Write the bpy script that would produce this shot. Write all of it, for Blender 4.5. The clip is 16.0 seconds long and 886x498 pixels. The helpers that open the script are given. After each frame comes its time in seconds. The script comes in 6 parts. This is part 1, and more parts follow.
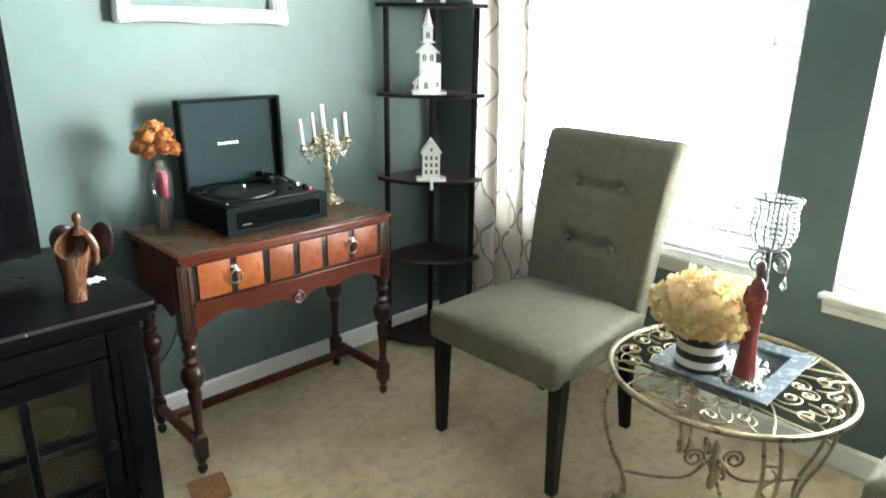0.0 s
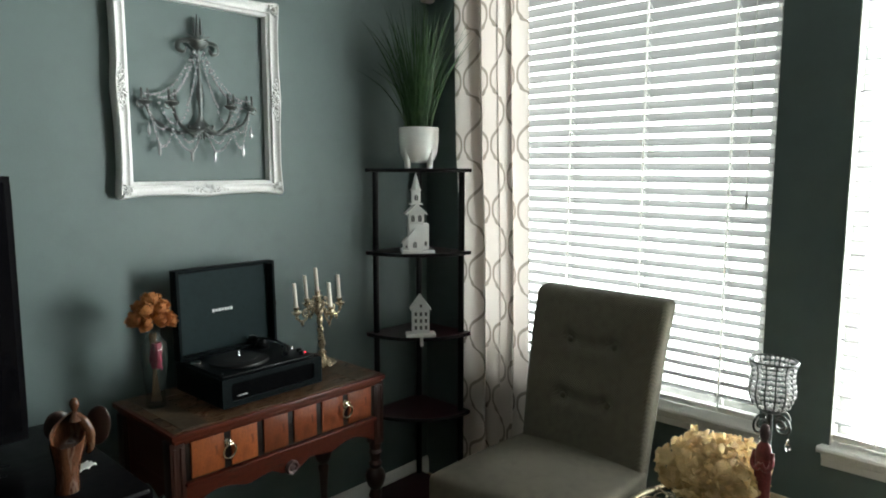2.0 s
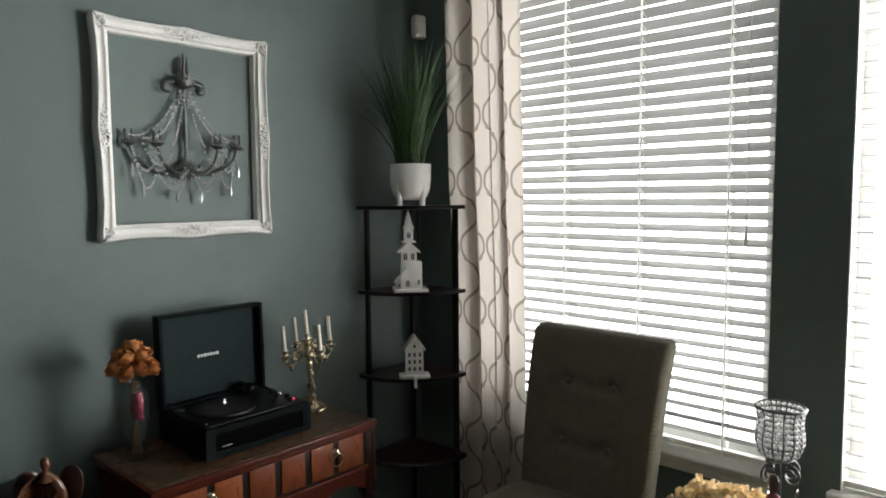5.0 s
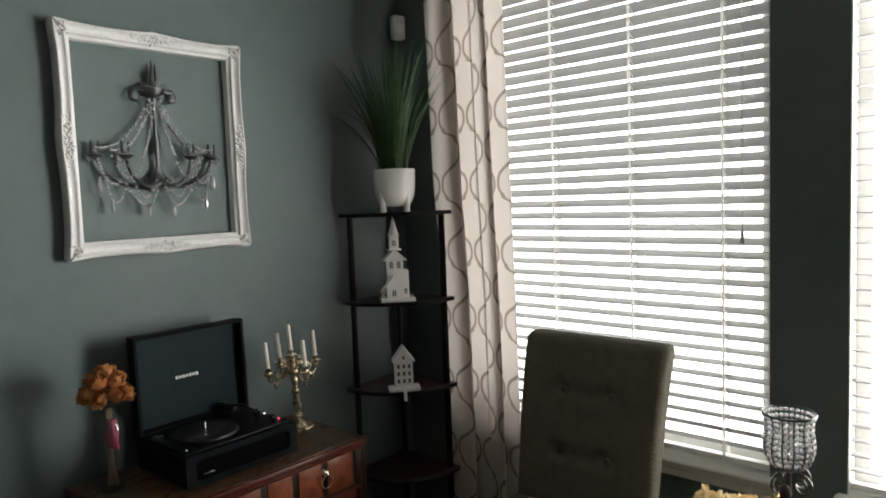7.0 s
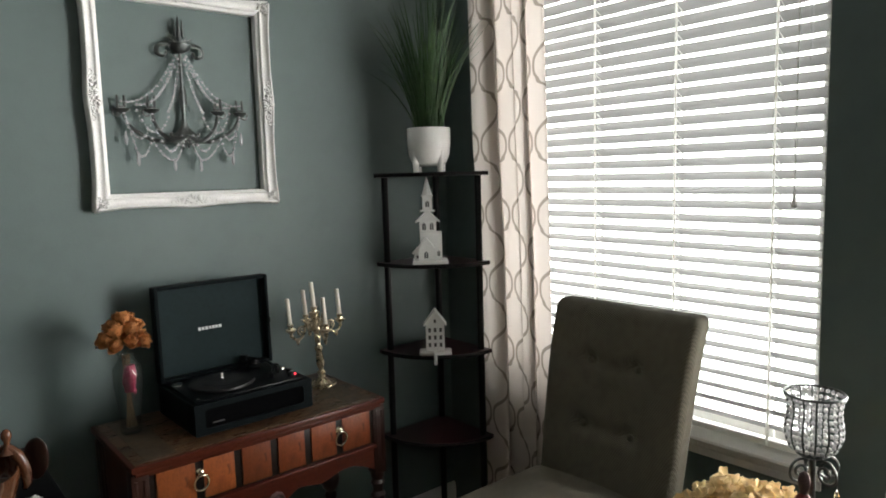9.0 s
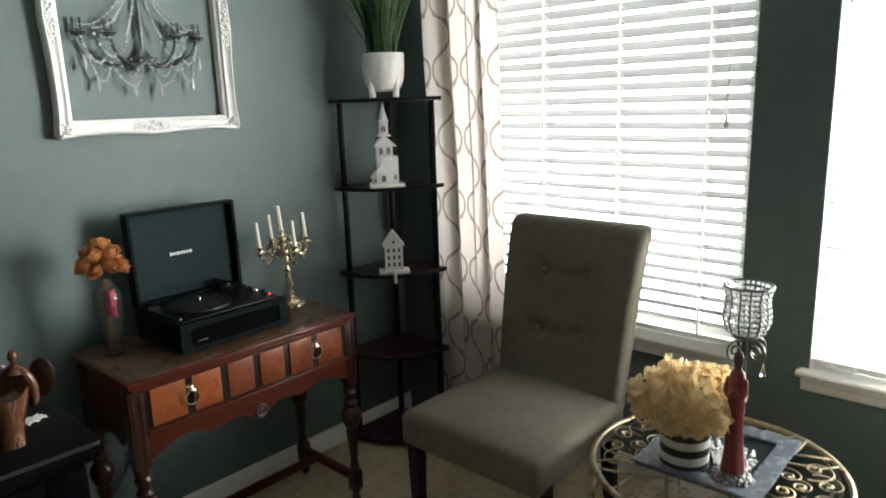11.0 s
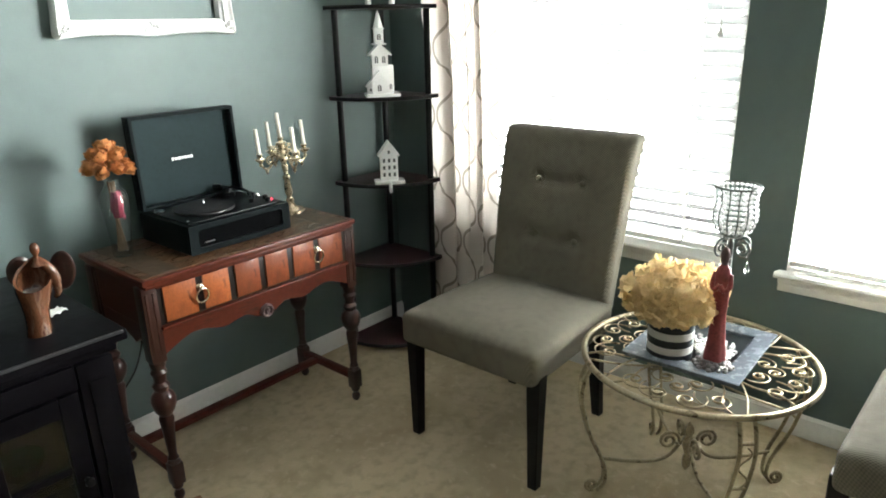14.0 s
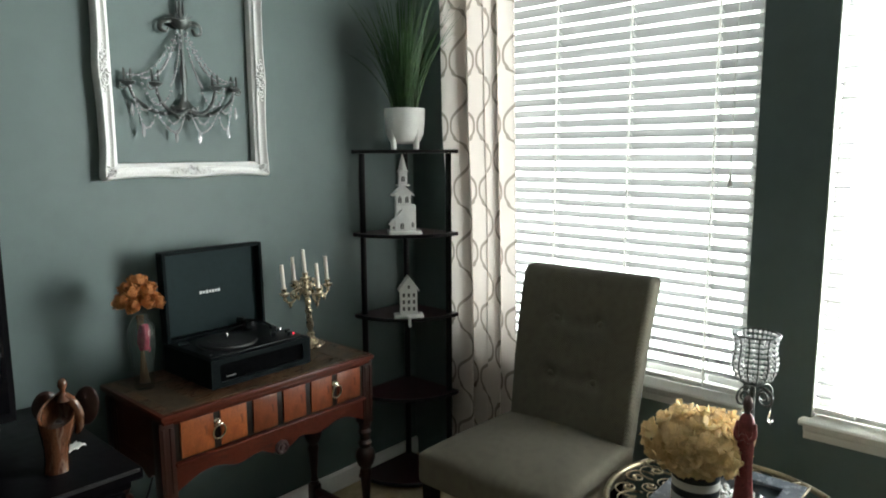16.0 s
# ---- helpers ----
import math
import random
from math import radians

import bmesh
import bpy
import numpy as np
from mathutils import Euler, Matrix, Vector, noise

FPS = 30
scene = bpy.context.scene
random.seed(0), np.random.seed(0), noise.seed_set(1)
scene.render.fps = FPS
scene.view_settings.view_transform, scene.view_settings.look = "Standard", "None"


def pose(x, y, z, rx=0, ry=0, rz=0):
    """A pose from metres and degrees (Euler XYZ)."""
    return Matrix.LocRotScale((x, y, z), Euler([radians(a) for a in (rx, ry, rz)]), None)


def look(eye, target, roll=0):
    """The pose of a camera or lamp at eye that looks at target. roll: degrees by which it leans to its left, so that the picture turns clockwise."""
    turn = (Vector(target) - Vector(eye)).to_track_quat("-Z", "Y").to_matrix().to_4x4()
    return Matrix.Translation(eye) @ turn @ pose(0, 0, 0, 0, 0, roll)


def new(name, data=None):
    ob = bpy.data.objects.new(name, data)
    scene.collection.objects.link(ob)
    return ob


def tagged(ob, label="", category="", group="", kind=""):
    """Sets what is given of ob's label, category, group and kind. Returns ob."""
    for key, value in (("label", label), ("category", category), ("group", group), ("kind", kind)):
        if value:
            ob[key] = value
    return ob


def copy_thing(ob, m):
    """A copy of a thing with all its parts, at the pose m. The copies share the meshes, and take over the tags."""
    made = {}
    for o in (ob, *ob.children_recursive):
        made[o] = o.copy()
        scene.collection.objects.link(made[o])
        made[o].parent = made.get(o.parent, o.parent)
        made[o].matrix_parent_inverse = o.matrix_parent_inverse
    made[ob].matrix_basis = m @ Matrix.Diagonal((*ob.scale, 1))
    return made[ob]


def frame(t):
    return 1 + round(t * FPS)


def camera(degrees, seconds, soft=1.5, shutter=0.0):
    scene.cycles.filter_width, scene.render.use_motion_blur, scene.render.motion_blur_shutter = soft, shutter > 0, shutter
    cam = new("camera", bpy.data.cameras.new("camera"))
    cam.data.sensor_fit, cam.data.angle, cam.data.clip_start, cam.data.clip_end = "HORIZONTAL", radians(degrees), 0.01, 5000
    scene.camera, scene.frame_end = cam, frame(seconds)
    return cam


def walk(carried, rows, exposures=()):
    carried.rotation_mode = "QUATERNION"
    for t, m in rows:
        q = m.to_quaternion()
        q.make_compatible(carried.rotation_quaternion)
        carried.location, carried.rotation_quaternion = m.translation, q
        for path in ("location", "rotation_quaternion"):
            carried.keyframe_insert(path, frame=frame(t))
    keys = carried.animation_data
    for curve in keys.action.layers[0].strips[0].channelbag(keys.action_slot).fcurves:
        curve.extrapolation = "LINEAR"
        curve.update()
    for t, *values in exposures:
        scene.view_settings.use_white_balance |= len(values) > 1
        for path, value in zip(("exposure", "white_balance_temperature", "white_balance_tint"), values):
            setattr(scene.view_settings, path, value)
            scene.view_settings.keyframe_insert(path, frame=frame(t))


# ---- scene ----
cam = camera(66.4, 16.0, soft=1.8, shutter=0.35)
PATH = [
    (0, (0.213, 0.194, 1.418), (1.544, 1.553, 0.802), 0.9),
    (0.5, (0.189, 0.23, 1.445), (1.561, 1.594, 0.937), 1.2),
    (1, (0.157, 0.248, 1.474), (1.588, 1.583, 1.06), -0.3),
    (1.5, (0.146, 0.253, 1.496), (1.598, 1.586, 1.159), -0.2),
    (2, (0.143, 0.264, 1.53), (1.599, 1.614, 1.287), 0.1),
    (2.5, (0.149, 0.25, 1.535), (1.596, 1.618, 1.347), -0.6),
    (3, (0.156, 0.256, 1.542), (1.611, 1.619, 1.384), -0.9),
    (3.5, (0.168, 0.263, 1.548), (1.62, 1.631, 1.406), -0.6),
    (6, (0.218, 0.357, 1.566), (1.717, 1.669, 1.388), -0.8),
    (6.5, (0.215, 0.388, 1.564), (1.759, 1.649, 1.401), -1.4),
    (7, (0.269, 0.367, 1.574), (1.767, 1.684, 1.421), -2.1),
    (7.5, (0.415, 0.311, 1.562), (1.796, 1.752, 1.438), -1.5),
    (8, (0.484, 0.267, 1.559), (1.803, 1.763, 1.407), -1.6),
    (8.2, (0.504, 0.241, 1.541), (1.797, 1.757, 1.373), -2.1),
    (10.5, (0.423, 0.252, 1.502), (1.762, 1.692, 1.132), -0.7),
    (11, (0.286, 0.257, 1.502), (1.723, 1.581, 1.073), -1.9),
    (11.5, (0.201, 0.255, 1.477), (1.65, 1.538, 0.971), -1.8),
    (12, (0.172, 0.25, 1.471), (1.619, 1.522, 0.932), -1.7),
    (12.5, (0.165, 0.247, 1.466), (1.602, 1.513, 0.888), -2.1),
    (13, (0.162, 0.243, 1.454), (1.606, 1.497, 0.869), -2.2),
    (13.5, (0.161, 0.257, 1.453), (1.603, 1.496, 0.831), -1.3),
    (14, (0.169, 0.258, 1.451), (1.605, 1.495, 0.814), -1.2),
    (14.5, (0.157, 0.266, 1.455), (1.611, 1.517, 0.887), -0.8),
    (15, (0.15, 0.258, 1.481), (1.607, 1.546, 1.017), -1.0),
    (15.5, (0.147, 0.25, 1.5), (1.606, 1.562, 1.116), -0.8),
    (16, (0.137, 0.255, 1.508), (1.613, 1.575, 1.225), -0.3),
]
# seconds, stops, kelvin, tint
EXPOSURES = [(0, 2.32, 6150, 0.0), (0.5, 1.8, 6200, 1.0), (1, 1.15, 6250, 2.0), (1.5, 0.65, 6300, 3.0), (2, 0.38, 6325, 3.8), (2.5, 0.15, 6350, 4.5), (3.5, 0.04, 6400, 6.0), (6, -0.02, 6720, 12), (6.5, -0.12, 6720, 12), (7, -0.18, 6720, 12), (7.5, 0.0, 6720, 12), (8.2, 0.1, 6720, 12), (10.5, 0.55, 6500, 10.0), (11, 0.70, 6488, 9.8), (11.5, 0.80, 6475, 9.5), (12, 1.25, 6462, 9.2), (12.5, 1.43, 6450, 9.0), (13.5, 1.65, 6450, 8.0), (14, 1.72, 6400, 6.0), (14.5, 1.63, 6388, 5.5), (15, 1.2, 6375, 5.0), (16, 0.42, 6350, 4.0)]
walk(cam, [(t, look(eye, target, roll)) for t, eye, target, roll in PATH], EXPOSURES)

# ---------------------------------------------------------------- world and light
world = bpy.data.worlds.new("sky")
scene.world = world
world.use_nodes = True
wn = world.node_tree
sky = wn.nodes.new("ShaderNodeTexSky")
sky.sky_type = "NISHITA"
sky.sun_disc = False
sky.sun_elevation = radians(38)
sky.sun_rotation = radians(60)
wn.links.new(sky.outputs[0], wn.nodes["Background"].inputs[0])
wn.nodes["Background"].inputs[1].default_value = 0.15

SKY_LIGHT = {"window_1": 36.0, "window_2": 248.0}


def window_light(y, z, sy, sz, watts):
    """Sky light in one window's opening, coming from the brighter upper sky."""
    lamp = bpy.data.lights.new("window_light", "AREA")
    lamp.shape, lamp.size, lamp.size_y = "RECTANGLE", sy, sz
    lamp.energy = watts
    lamp.color = (1.0, 0.985, 0.96)
    ob = new("window_light", lamp)
    ob.matrix_world = look((2.83, y, z), (1.83, y, z))
    return ob


# ---------------------------------------------------------------- materials
def material(name, base, rough=0.6, metal=0.0, spots=(), bump=0.0, bump_scale=200.0, var=0.0, var_scale=6.0,
             coat=0.0, trans=0.0, ior=1.45, stretch=(1, 1, 1), rough_var=0.0, island=0.0, spec=0.5):
    """A principled material with two scales of colour variation, roughness variation and fine bump."""
    m = bpy.data.materials.new(name)
    m.use_nodes = True
    nt = m.node_tree
    n, l = nt.nodes, nt.links
    b = n["Principled BSDF"]
    b.inputs["Roughness"].default_value = rough
    b.inputs["Metallic"].default_value = metal
    b.inputs["Coat Weight"].default_value = coat
    b.inputs["Specular IOR Level"].default_value = spec
    b.inputs["Transmission Weight"].default_value = trans
    b.inputs["IOR"].default_value = ior
    tc = n.new("ShaderNodeTexCoord")
    mp = n.new("ShaderNodeMapping")
    mp.inputs["Scale"].default_value = stretch
    l.new(tc.outputs["Object"], mp.inputs[0])
    rgb = n.new("ShaderNodeRGB")
    rgb.outputs[0].default_value = (*base, 1)
    out = rgb.outputs[0]

    def noise_tex(scale, detail=4, dist=0.0):
        t = n.new("ShaderNodeTexNoise")
        t.inputs["Scale"].default_value = scale
        t.inputs["Detail"].default_value = detail
        t.inputs["Distortion"].default_value = dist
        l.new(mp.outputs[0], t.inputs["Vector"])
        return t.outputs[0]

    def ramp(fac, lo, hi):
        r = n.new("ShaderNodeMapRange")
        r.inputs["From Min"].default_value, r.inputs["From Max"].default_value = lo, hi
        l.new(fac, r.inputs[0])
        return r.outputs[0]

    def mix(fac, a, col, mode="MIX"):
        x = n.new("ShaderNodeMixRGB")
        x.blend_type = mode
        l.new(fac, x.inputs[0])
        l.new(a, x.inputs[1])
        x.inputs[2].default_value = (*col, 1)
        return x.outputs[0]

    if var:
        out = mix(ramp(noise_tex(var_scale), 0.3, 0.7), out, tuple(min(1, c * (1 + var)) for c in base))
        out = mix(ramp(noise_tex(var_scale * 7), 0.45, 0.75), out, tuple(c * (1 - var) for c in base))
    for colour, scale, lo, hi in spots:
        out = mix(ramp(noise_tex(scale, 6, 0.6), lo, hi), out, colour)
    if island:
        oi = n.new("ShaderNodeObjectInfo")
        out = mix(ramp(oi.outputs["Random"], 0.0, 1.0 / island), out, tuple(c * 0.45 for c in base))
    l.new(out, b.inputs["Base Color"])
    if rough_var:
        r = n.new("ShaderNodeMapRange")
        r.inputs["To Min"].default_value, r.inputs["To Max"].default_value = max(0.03, rough - rough_var), min(1, rough + rough_var)
        l.new(noise_tex(var_scale * 3), r.inputs[0])
        l.new(r.outputs[0], b.inputs["Roughness"])
    if bump:
        bp = n.new("ShaderNodeBump")
        bp.inputs["Strength"].default_value = bump
        bp.inputs["Distance"].default_value = 0.003
        l.new(noise_tex(bump_scale, 3), bp.inputs["Height"])
        l.new(bp.outputs[0], b.inputs["Normal"])
    return m


PAINT = material("grey_green_wall_paint", (0.108, 0.147, 0.141), 0.55, bump=0.11, bump_scale=160, var=0.05, var_scale=2.0, rough_var=0.08)
CEILING = material("white_ceiling_paint", (0.43, 0.43, 0.42), 0.9, bump=0.4, bump_scale=90, var=0.03)
TRIM = material("white_gloss_trim", (0.78, 0.78, 0.76), 0.35, bump=0.05, bump_scale=60, var=0.04, var_scale=8)
PLASTER = material("white_frame_plaster", (0.8, 0.8, 0.79), 0.5, bump=0.2, bump_scale=120, var=0.07, var_scale=20)
WHITE_PLASTIC = material("white_plastic", (0.75, 0.75, 0.73), 0.4, var=0.03, bump=0.05)
CERAMIC = material("white_glazed_ceramic", (0.82, 0.81, 0.79), 0.12, coat=0.5, var=0.03, var_scale=10)
CERAMIC_MATT = material("white_matt_ceramic", (0.8, 0.8, 0.79), 0.55, bump=0.15, bump_scale=150, var=0.05, var_scale=25)
CARPET = material("beige_carpet", (0.46, 0.382, 0.255), 0.95, bump=1.0, bump_scale=260, var=0.2, var_scale=3.2,
                  spots=(((0.35, 0.285, 0.18), 2.0, 0.48, 0.68), ((0.56, 0.46, 0.32), 30, 0.55, 0.8)))
BLACK_SHELF = material("black_ash_laminate", (0.005, 0.0045, 0.005), 0.35, bump=0.08, bump_scale=90, var=0.2, spec=0.3)
WINE_SHELF = material("dark_cherry_laminate", (0.032, 0.009, 0.012), 0.3, bump=0.08, var=0.2, stretch=(1, 8, 1), var_scale=8)
BLACK_WOOD = material("worn_black_painted_wood", (0.0030, 0.0027, 0.0036), 0.32, bump=0.12, bump_scale=40, var=0.2, var_scale=5, rough_var=0.12, spec=0.06)
SCUFF = material("scuffed_black_edge", (0.02, 0.02, 0.022), 0.3, bump=0.2, bump_scale=70, spots=(((0.5, 0.5, 0.5), 40, 0.62, 0.68),))
LEG_BLACK = material("black_satin_leg", (0.005, 0.0045, 0.0045), 0.35, bump=0.05, var=0.2, spec=0.3)
WALNUT = material("dark_red_walnut", (0.072, 0.0145, 0.0075), 0.34, bump=0.15, bump_scale=60, var=0.35, var_scale=9, stretch=(1.2, 8, 8), coat=0.05, spec=0.25,
                  spots=(((0.03, 0.012, 0.008), 9, 0.56, 0.75),), rough_var=0.1)
WALNUT_UP = material("dark_turned_walnut", (0.030, 0.0095, 0.0065), 0.30, bump=0.03, bump_scale=60, var=0.12, var_scale=10, stretch=(4, 4, 1.2), coat=0.2, rough_var=0.05)
BURL_RED = material("red_brown_burl_veneer", (0.215, 0.055, 0.020), 0.33, bump=0.08, bump_scale=60, var=0.25, var_scale=14, stretch=(2, 2, 1.0), coat=0.3,
                    spots=(((0.12, 0.028, 0.012), 9, 0.47, 0.70), ((0.06, 0.016, 0.009), 26, 0.62, 0.74)), island=0.3)
BURL = material("orange_burl_veneer", (0.31, 0.083, 0.024), 0.33, bump=0.08, bump_scale=60, var=0.22, var_scale=14, stretch=(2, 2, 1.0), coat=0.3,
                spots=(((0.19, 0.045, 0.015), 9, 0.48, 0.72), ((0.09, 0.022, 0.010), 26, 0.62, 0.74)), island=0.3)
DESK_TOP = material("worn_desk_top", (0.100, 0.052, 0.027), 0.30, bump=0.2, bump_scale=60, var=0.3, var_scale=7, stretch=(1.5, 7, 7), coat=0.2,
                    spots=(((0.030, 0.022, 0.013), 3, 0.50, 0.64), ((0.25, 0.17, 0.09), 18, 0.62, 0.72)), rough_var=0.12)
DESK_BAND = material("greyed_inlay_band", (0.068, 0.050, 0.033), 0.38, bump=0.2, bump_scale=60, var=0.4, var_scale=14,
                     spots=(((0.12, 0.075, 0.04), 15, 0.55, 0.68),), rough_var=0.12)
EBONY = material("ebonised_bar", (0.012, 0.009, 0.008), 0.3, var=0.2, bump=0.1)
BRASS = material("aged_brass", (0.50, 0.42, 0.29), 0.28, metal=1.0, bump=0.15, bump_scale=90, var=0.3, var_scale=30, rough_var=0.1)
PALE_BRASS = material("pale_brass_pull", (0.64, 0.585, 0.47), 0.25, metal=1.0, bump=0.1, var=0.2, var_scale=30)
GOLD_IRON = material("antique_gold_iron", (0.41, 0.35, 0.245), 0.34, metal=0.9, bump=0.15, bump_scale=140, var=0.25, var_scale=25,
                     spots=(((0.10, 0.07, 0.04), 30, 0.58, 0.7),), rough_var=0.12)
PEWTER = material("dark_pewter_wire", (0.105, 0.115, 0.112), 0.35, metal=0.9, bump=0.2, bump_scale=120, var=0.3, var_scale=30)
SILVER = material("antique_silver", (0.28, 0.275, 0.275), 0.3, metal=1.0, bump=0.4, bump_scale=120, var=0.4, var_scale=40)
CHROME = material("polished_steel", (0.7, 0.7, 0.7), 0.12, metal=1.0)
VINYL_CASE = material("black_leatherette", (0.004, 0.007, 0.008), 0.5, bump=0.5, bump_scale=500, var=0.15, spec=0.07)
DECK = material("black_deck_plastic", (0.004, 0.005, 0.006), 0.35, bump=0.05, var=0.1, spec=0.2)
LID_CLOTH = material("slate_lid_lining", (0.008, 0.019, 0.021), 0.7, bump=0.4, bump_scale=500, var=0.12, var_scale=12, spec=0.25)
GRILLE_CLOTH = material("black_grille_cloth", (0.0022, 0.0025, 0.003), 0.85, bump=0.8, bump_scale=900, var=0.2, spec=0.05)
RUBBER = material("platter_rubber", (0.012, 0.012, 0.013), 0.45, bump=0.2, bump_scale=300)
LOGO = material("silver_print", (0.72, 0.74, 0.74), 0.4, var=0.02)
RED_LAMP = bpy.data.materials.new("red_indicator_lamp")
RED_LAMP.use_nodes = True
RED_LAMP.node_tree.nodes["Principled BSDF"].inputs["Base Color"].default_value = (0.5, 0.01, 0.02, 1)
RED_LAMP.node_tree.nodes["Principled BSDF"].inputs["Emission Color"].default_value = (1, 0.05, 0.08, 1)
RED_LAMP.node_tree.nodes["Principled BSDF"].inputs["Emission Strength"].default_value = 2.0
CANDLE = material("ivory_wax", (0.82, 0.78, 0.68), 0.45, var=0.04, var_scale=20)
SCREEN = material("tv_screen_glass", (0.004, 0.004, 0.005), 0.10, spec=0.3)
TV_PLASTIC = material("tv_black_plastic", (0.005, 0.005, 0.006), 0.25, bump=0.02, spec=0.2)
CARVED = material("carved_two_tone_wood", (0.085, 0.033, 0.016), 0.26, bump=0.1, bump_scale=60, var=0.4, var_scale=9, stretch=(6, 6, 1.5), coat=0.35,
                  spots=(((0.42, 0.29, 0.19), 5, 0.55, 0.66), ((0.05, 0.016, 0.010), 5, 0.52, 0.66)))
WING = material("dark_carved_wood", (0.022, 0.008, 0.006), 0.3, bump=0.1, bump_scale=60, var=0.3, var_scale=12, coat=0.3)
LEAF_DRY = material("dried_rust_petal", (0.48, 0.205, 0.068), 0.75, bump=0.3, bump_scale=120, var=0.35, var_scale=30,
                    spots=(((0.24, 0.075, 0.03), 26, 0.56, 0.7),))
TWIG = material("dried_stem", (0.16, 0.10, 0.055), 0.8, bump=0.3, var=0.3, var_scale=40)
RIBBON = material("magenta_ribbon", (0.26, 0.018, 0.055), 0.5, var=0.2, var_scale=30)
HYDRANGEA = material("cream_yellow_petal", (0.80, 0.63, 0.37), 0.85, bump=0.2, bump_scale=150, var=0.2, var_scale=30,
                     spots=(((0.55, 0.37, 0.14), 24, 0.57, 0.72), ((0.80, 0.66, 0.36), 18, 0.58, 0.7)))
def let_light_through(m, colour, share):
    nt = m.node_tree
    tr, mx = nt.nodes.new("ShaderNodeBsdfTranslucent"), nt.nodes.new("ShaderNodeMixShader")
    tr.inputs[0].default_value, mx.inputs[0].default_value = (*colour, 1), share
    out = nt.nodes["Material Output"].inputs[0]
    nt.links.new(out.links[0].from_socket, mx.inputs[1])
    nt.links.new(tr.outputs[0], mx.inputs[2])
    nt.links.new(mx.outputs[0], out)


let_light_through(HYDRANGEA, (0.88, 0.70, 0.40), 0.35)
let_light_through(LEAF_DRY, (0.5, 0.2, 0.08), 0.2)
STRIPE_DARK = material("charcoal_stripe", (0.018, 0.024, 0.028), 0.3, var=0.1, bump=0.05)
STRIPE_LIGHT = material("white_stripe", (0.74, 0.74, 0.71), 0.3, var=0.05, bump=0.05)
HOOD = material("dark_pewter_glaze", (0.09, 0.055, 0.055), 0.35, bump=0.2, var=0.4, var_scale=30)
# rim's blue-black lightened: the window's reflection is put into the base colour
TRAY = material("blue_black_lacquer", (0.145, 0.168, 0.200), 0.26, bump=0.1, bump_scale=70, var=0.2, var_scale=12, rough_var=0.1)
RED_DRESS = material("brick_red_glaze", (0.22, 0.050, 0.052), 0.4, bump=0.15, bump_scale=80, var=0.3, var_scale=18,
                     spots=(((0.09, 0.02, 0.02), 12, 0.56, 0.72), ((0.42, 0.15, 0.13), 22, 0.64, 0.74)))
GRASS_BLADE = material("dark_green_blade", (0.035, 0.085, 0.028), 0.5, var=0.4, var_scale=8, spots=(((0.085, 0.16, 0.05), 10, 0.56, 0.72),))
SOIL = material("dark_soil", (0.03, 0.024, 0.018), 0.95, bump=1.0, bump_scale=120, var=0.4, var_scale=40)
TAN = material("tan_board", (0.26, 0.125, 0.06), 0.6, bump=0.2, bump_scale=80, var=0.3, var_scale=16)
CORD = material("black_cable_rubber", (0.012, 0.012, 0.012), 0.5)
TAG = material("white_paper", (0.78, 0.78, 0.76), 0.8, var=0.05)


def upholstery():
    """Grey-green woven cloth with a fine raised weave."""
    m = material("olive_grey_weave", (0.140, 0.127, 0.095), 0.85, var=0.14, var_scale=5)
    nt = m.node_tree
    n, l = nt.nodes, nt.links
    b = n["Principled BSDF"]
    tc = n.new("ShaderNodeTexCoord")
    heights = []
    for turn in (38, -38):
        mp = n.new("ShaderNodeMapping")
        mp.inputs["Rotation"].default_value = (radians(turn), radians(turn * 0.4), radians(turn))
        l.new(tc.outputs["Object"], mp.inputs[0])
        w = n.new("ShaderNodeTexWave")
        w.inputs["Scale"].default_value = 62
        w.inputs["Distortion"].default_value = 0.6
        l.new(mp.outputs[0], w.inputs["Vector"])
        heights.append(w.outputs["Fac"])
    add = n.new("ShaderNodeMath")
    add.operation = "ADD"
    l.new(heights[0], add.inputs[0])
    l.new(heights[1], add.inputs[1])
    bp = n.new("ShaderNodeBump")
    bp.inputs["Strength"].default_value = 0.38
    bp.inputs["Distance"].default_value = 0.0025
    l.new(add.outputs[0], bp.inputs["Height"])
    l.new(bp.outputs[0], b.inputs["Normal"])
    b.inputs["Sheen Weight"].default_value = 0.06
    # bump height also multiplies the colour, painting shade into the weave's grooves
    groove_shade = n.new("ShaderNodeMapRange")
    groove_shade.inputs["From Min"].default_value, groove_shade.inputs["From Max"].default_value = 0.3, 1.6
    groove_shade.inputs["To Min"].default_value, groove_shade.inputs["To Max"].default_value = 0.82, 1.17
    l.new(add.outputs[0], groove_shade.inputs[0])
    tone = n.new("ShaderNodeMixRGB")
    tone.blend_type = "MULTIPLY"
    tone.inputs[0].default_value = 1.0
    l.new(b.inputs["Base Color"].links[0].from_socket, tone.inputs[1])
    l.new(groove_shade.outputs[0], tone.inputs[2])
    l.new(tone.outputs[0], b.inputs["Base Color"])
    return m


CLOTH = upholstery()


def clear_glass(name, tint=(1, 1, 1), rough=0.0, ior=1.45):
    m = bpy.data.materials.new(name)
    m.use_nodes = True
    b = m.node_tree.nodes["Principled BSDF"]
    b.inputs["Base Color"].default_value = (*tint, 1)
    b.inputs["Roughness"].default_value = rough
    b.inputs["Transmission Weight"].default_value = 1.0
    b.inputs["IOR"].default_value = ior
    return m


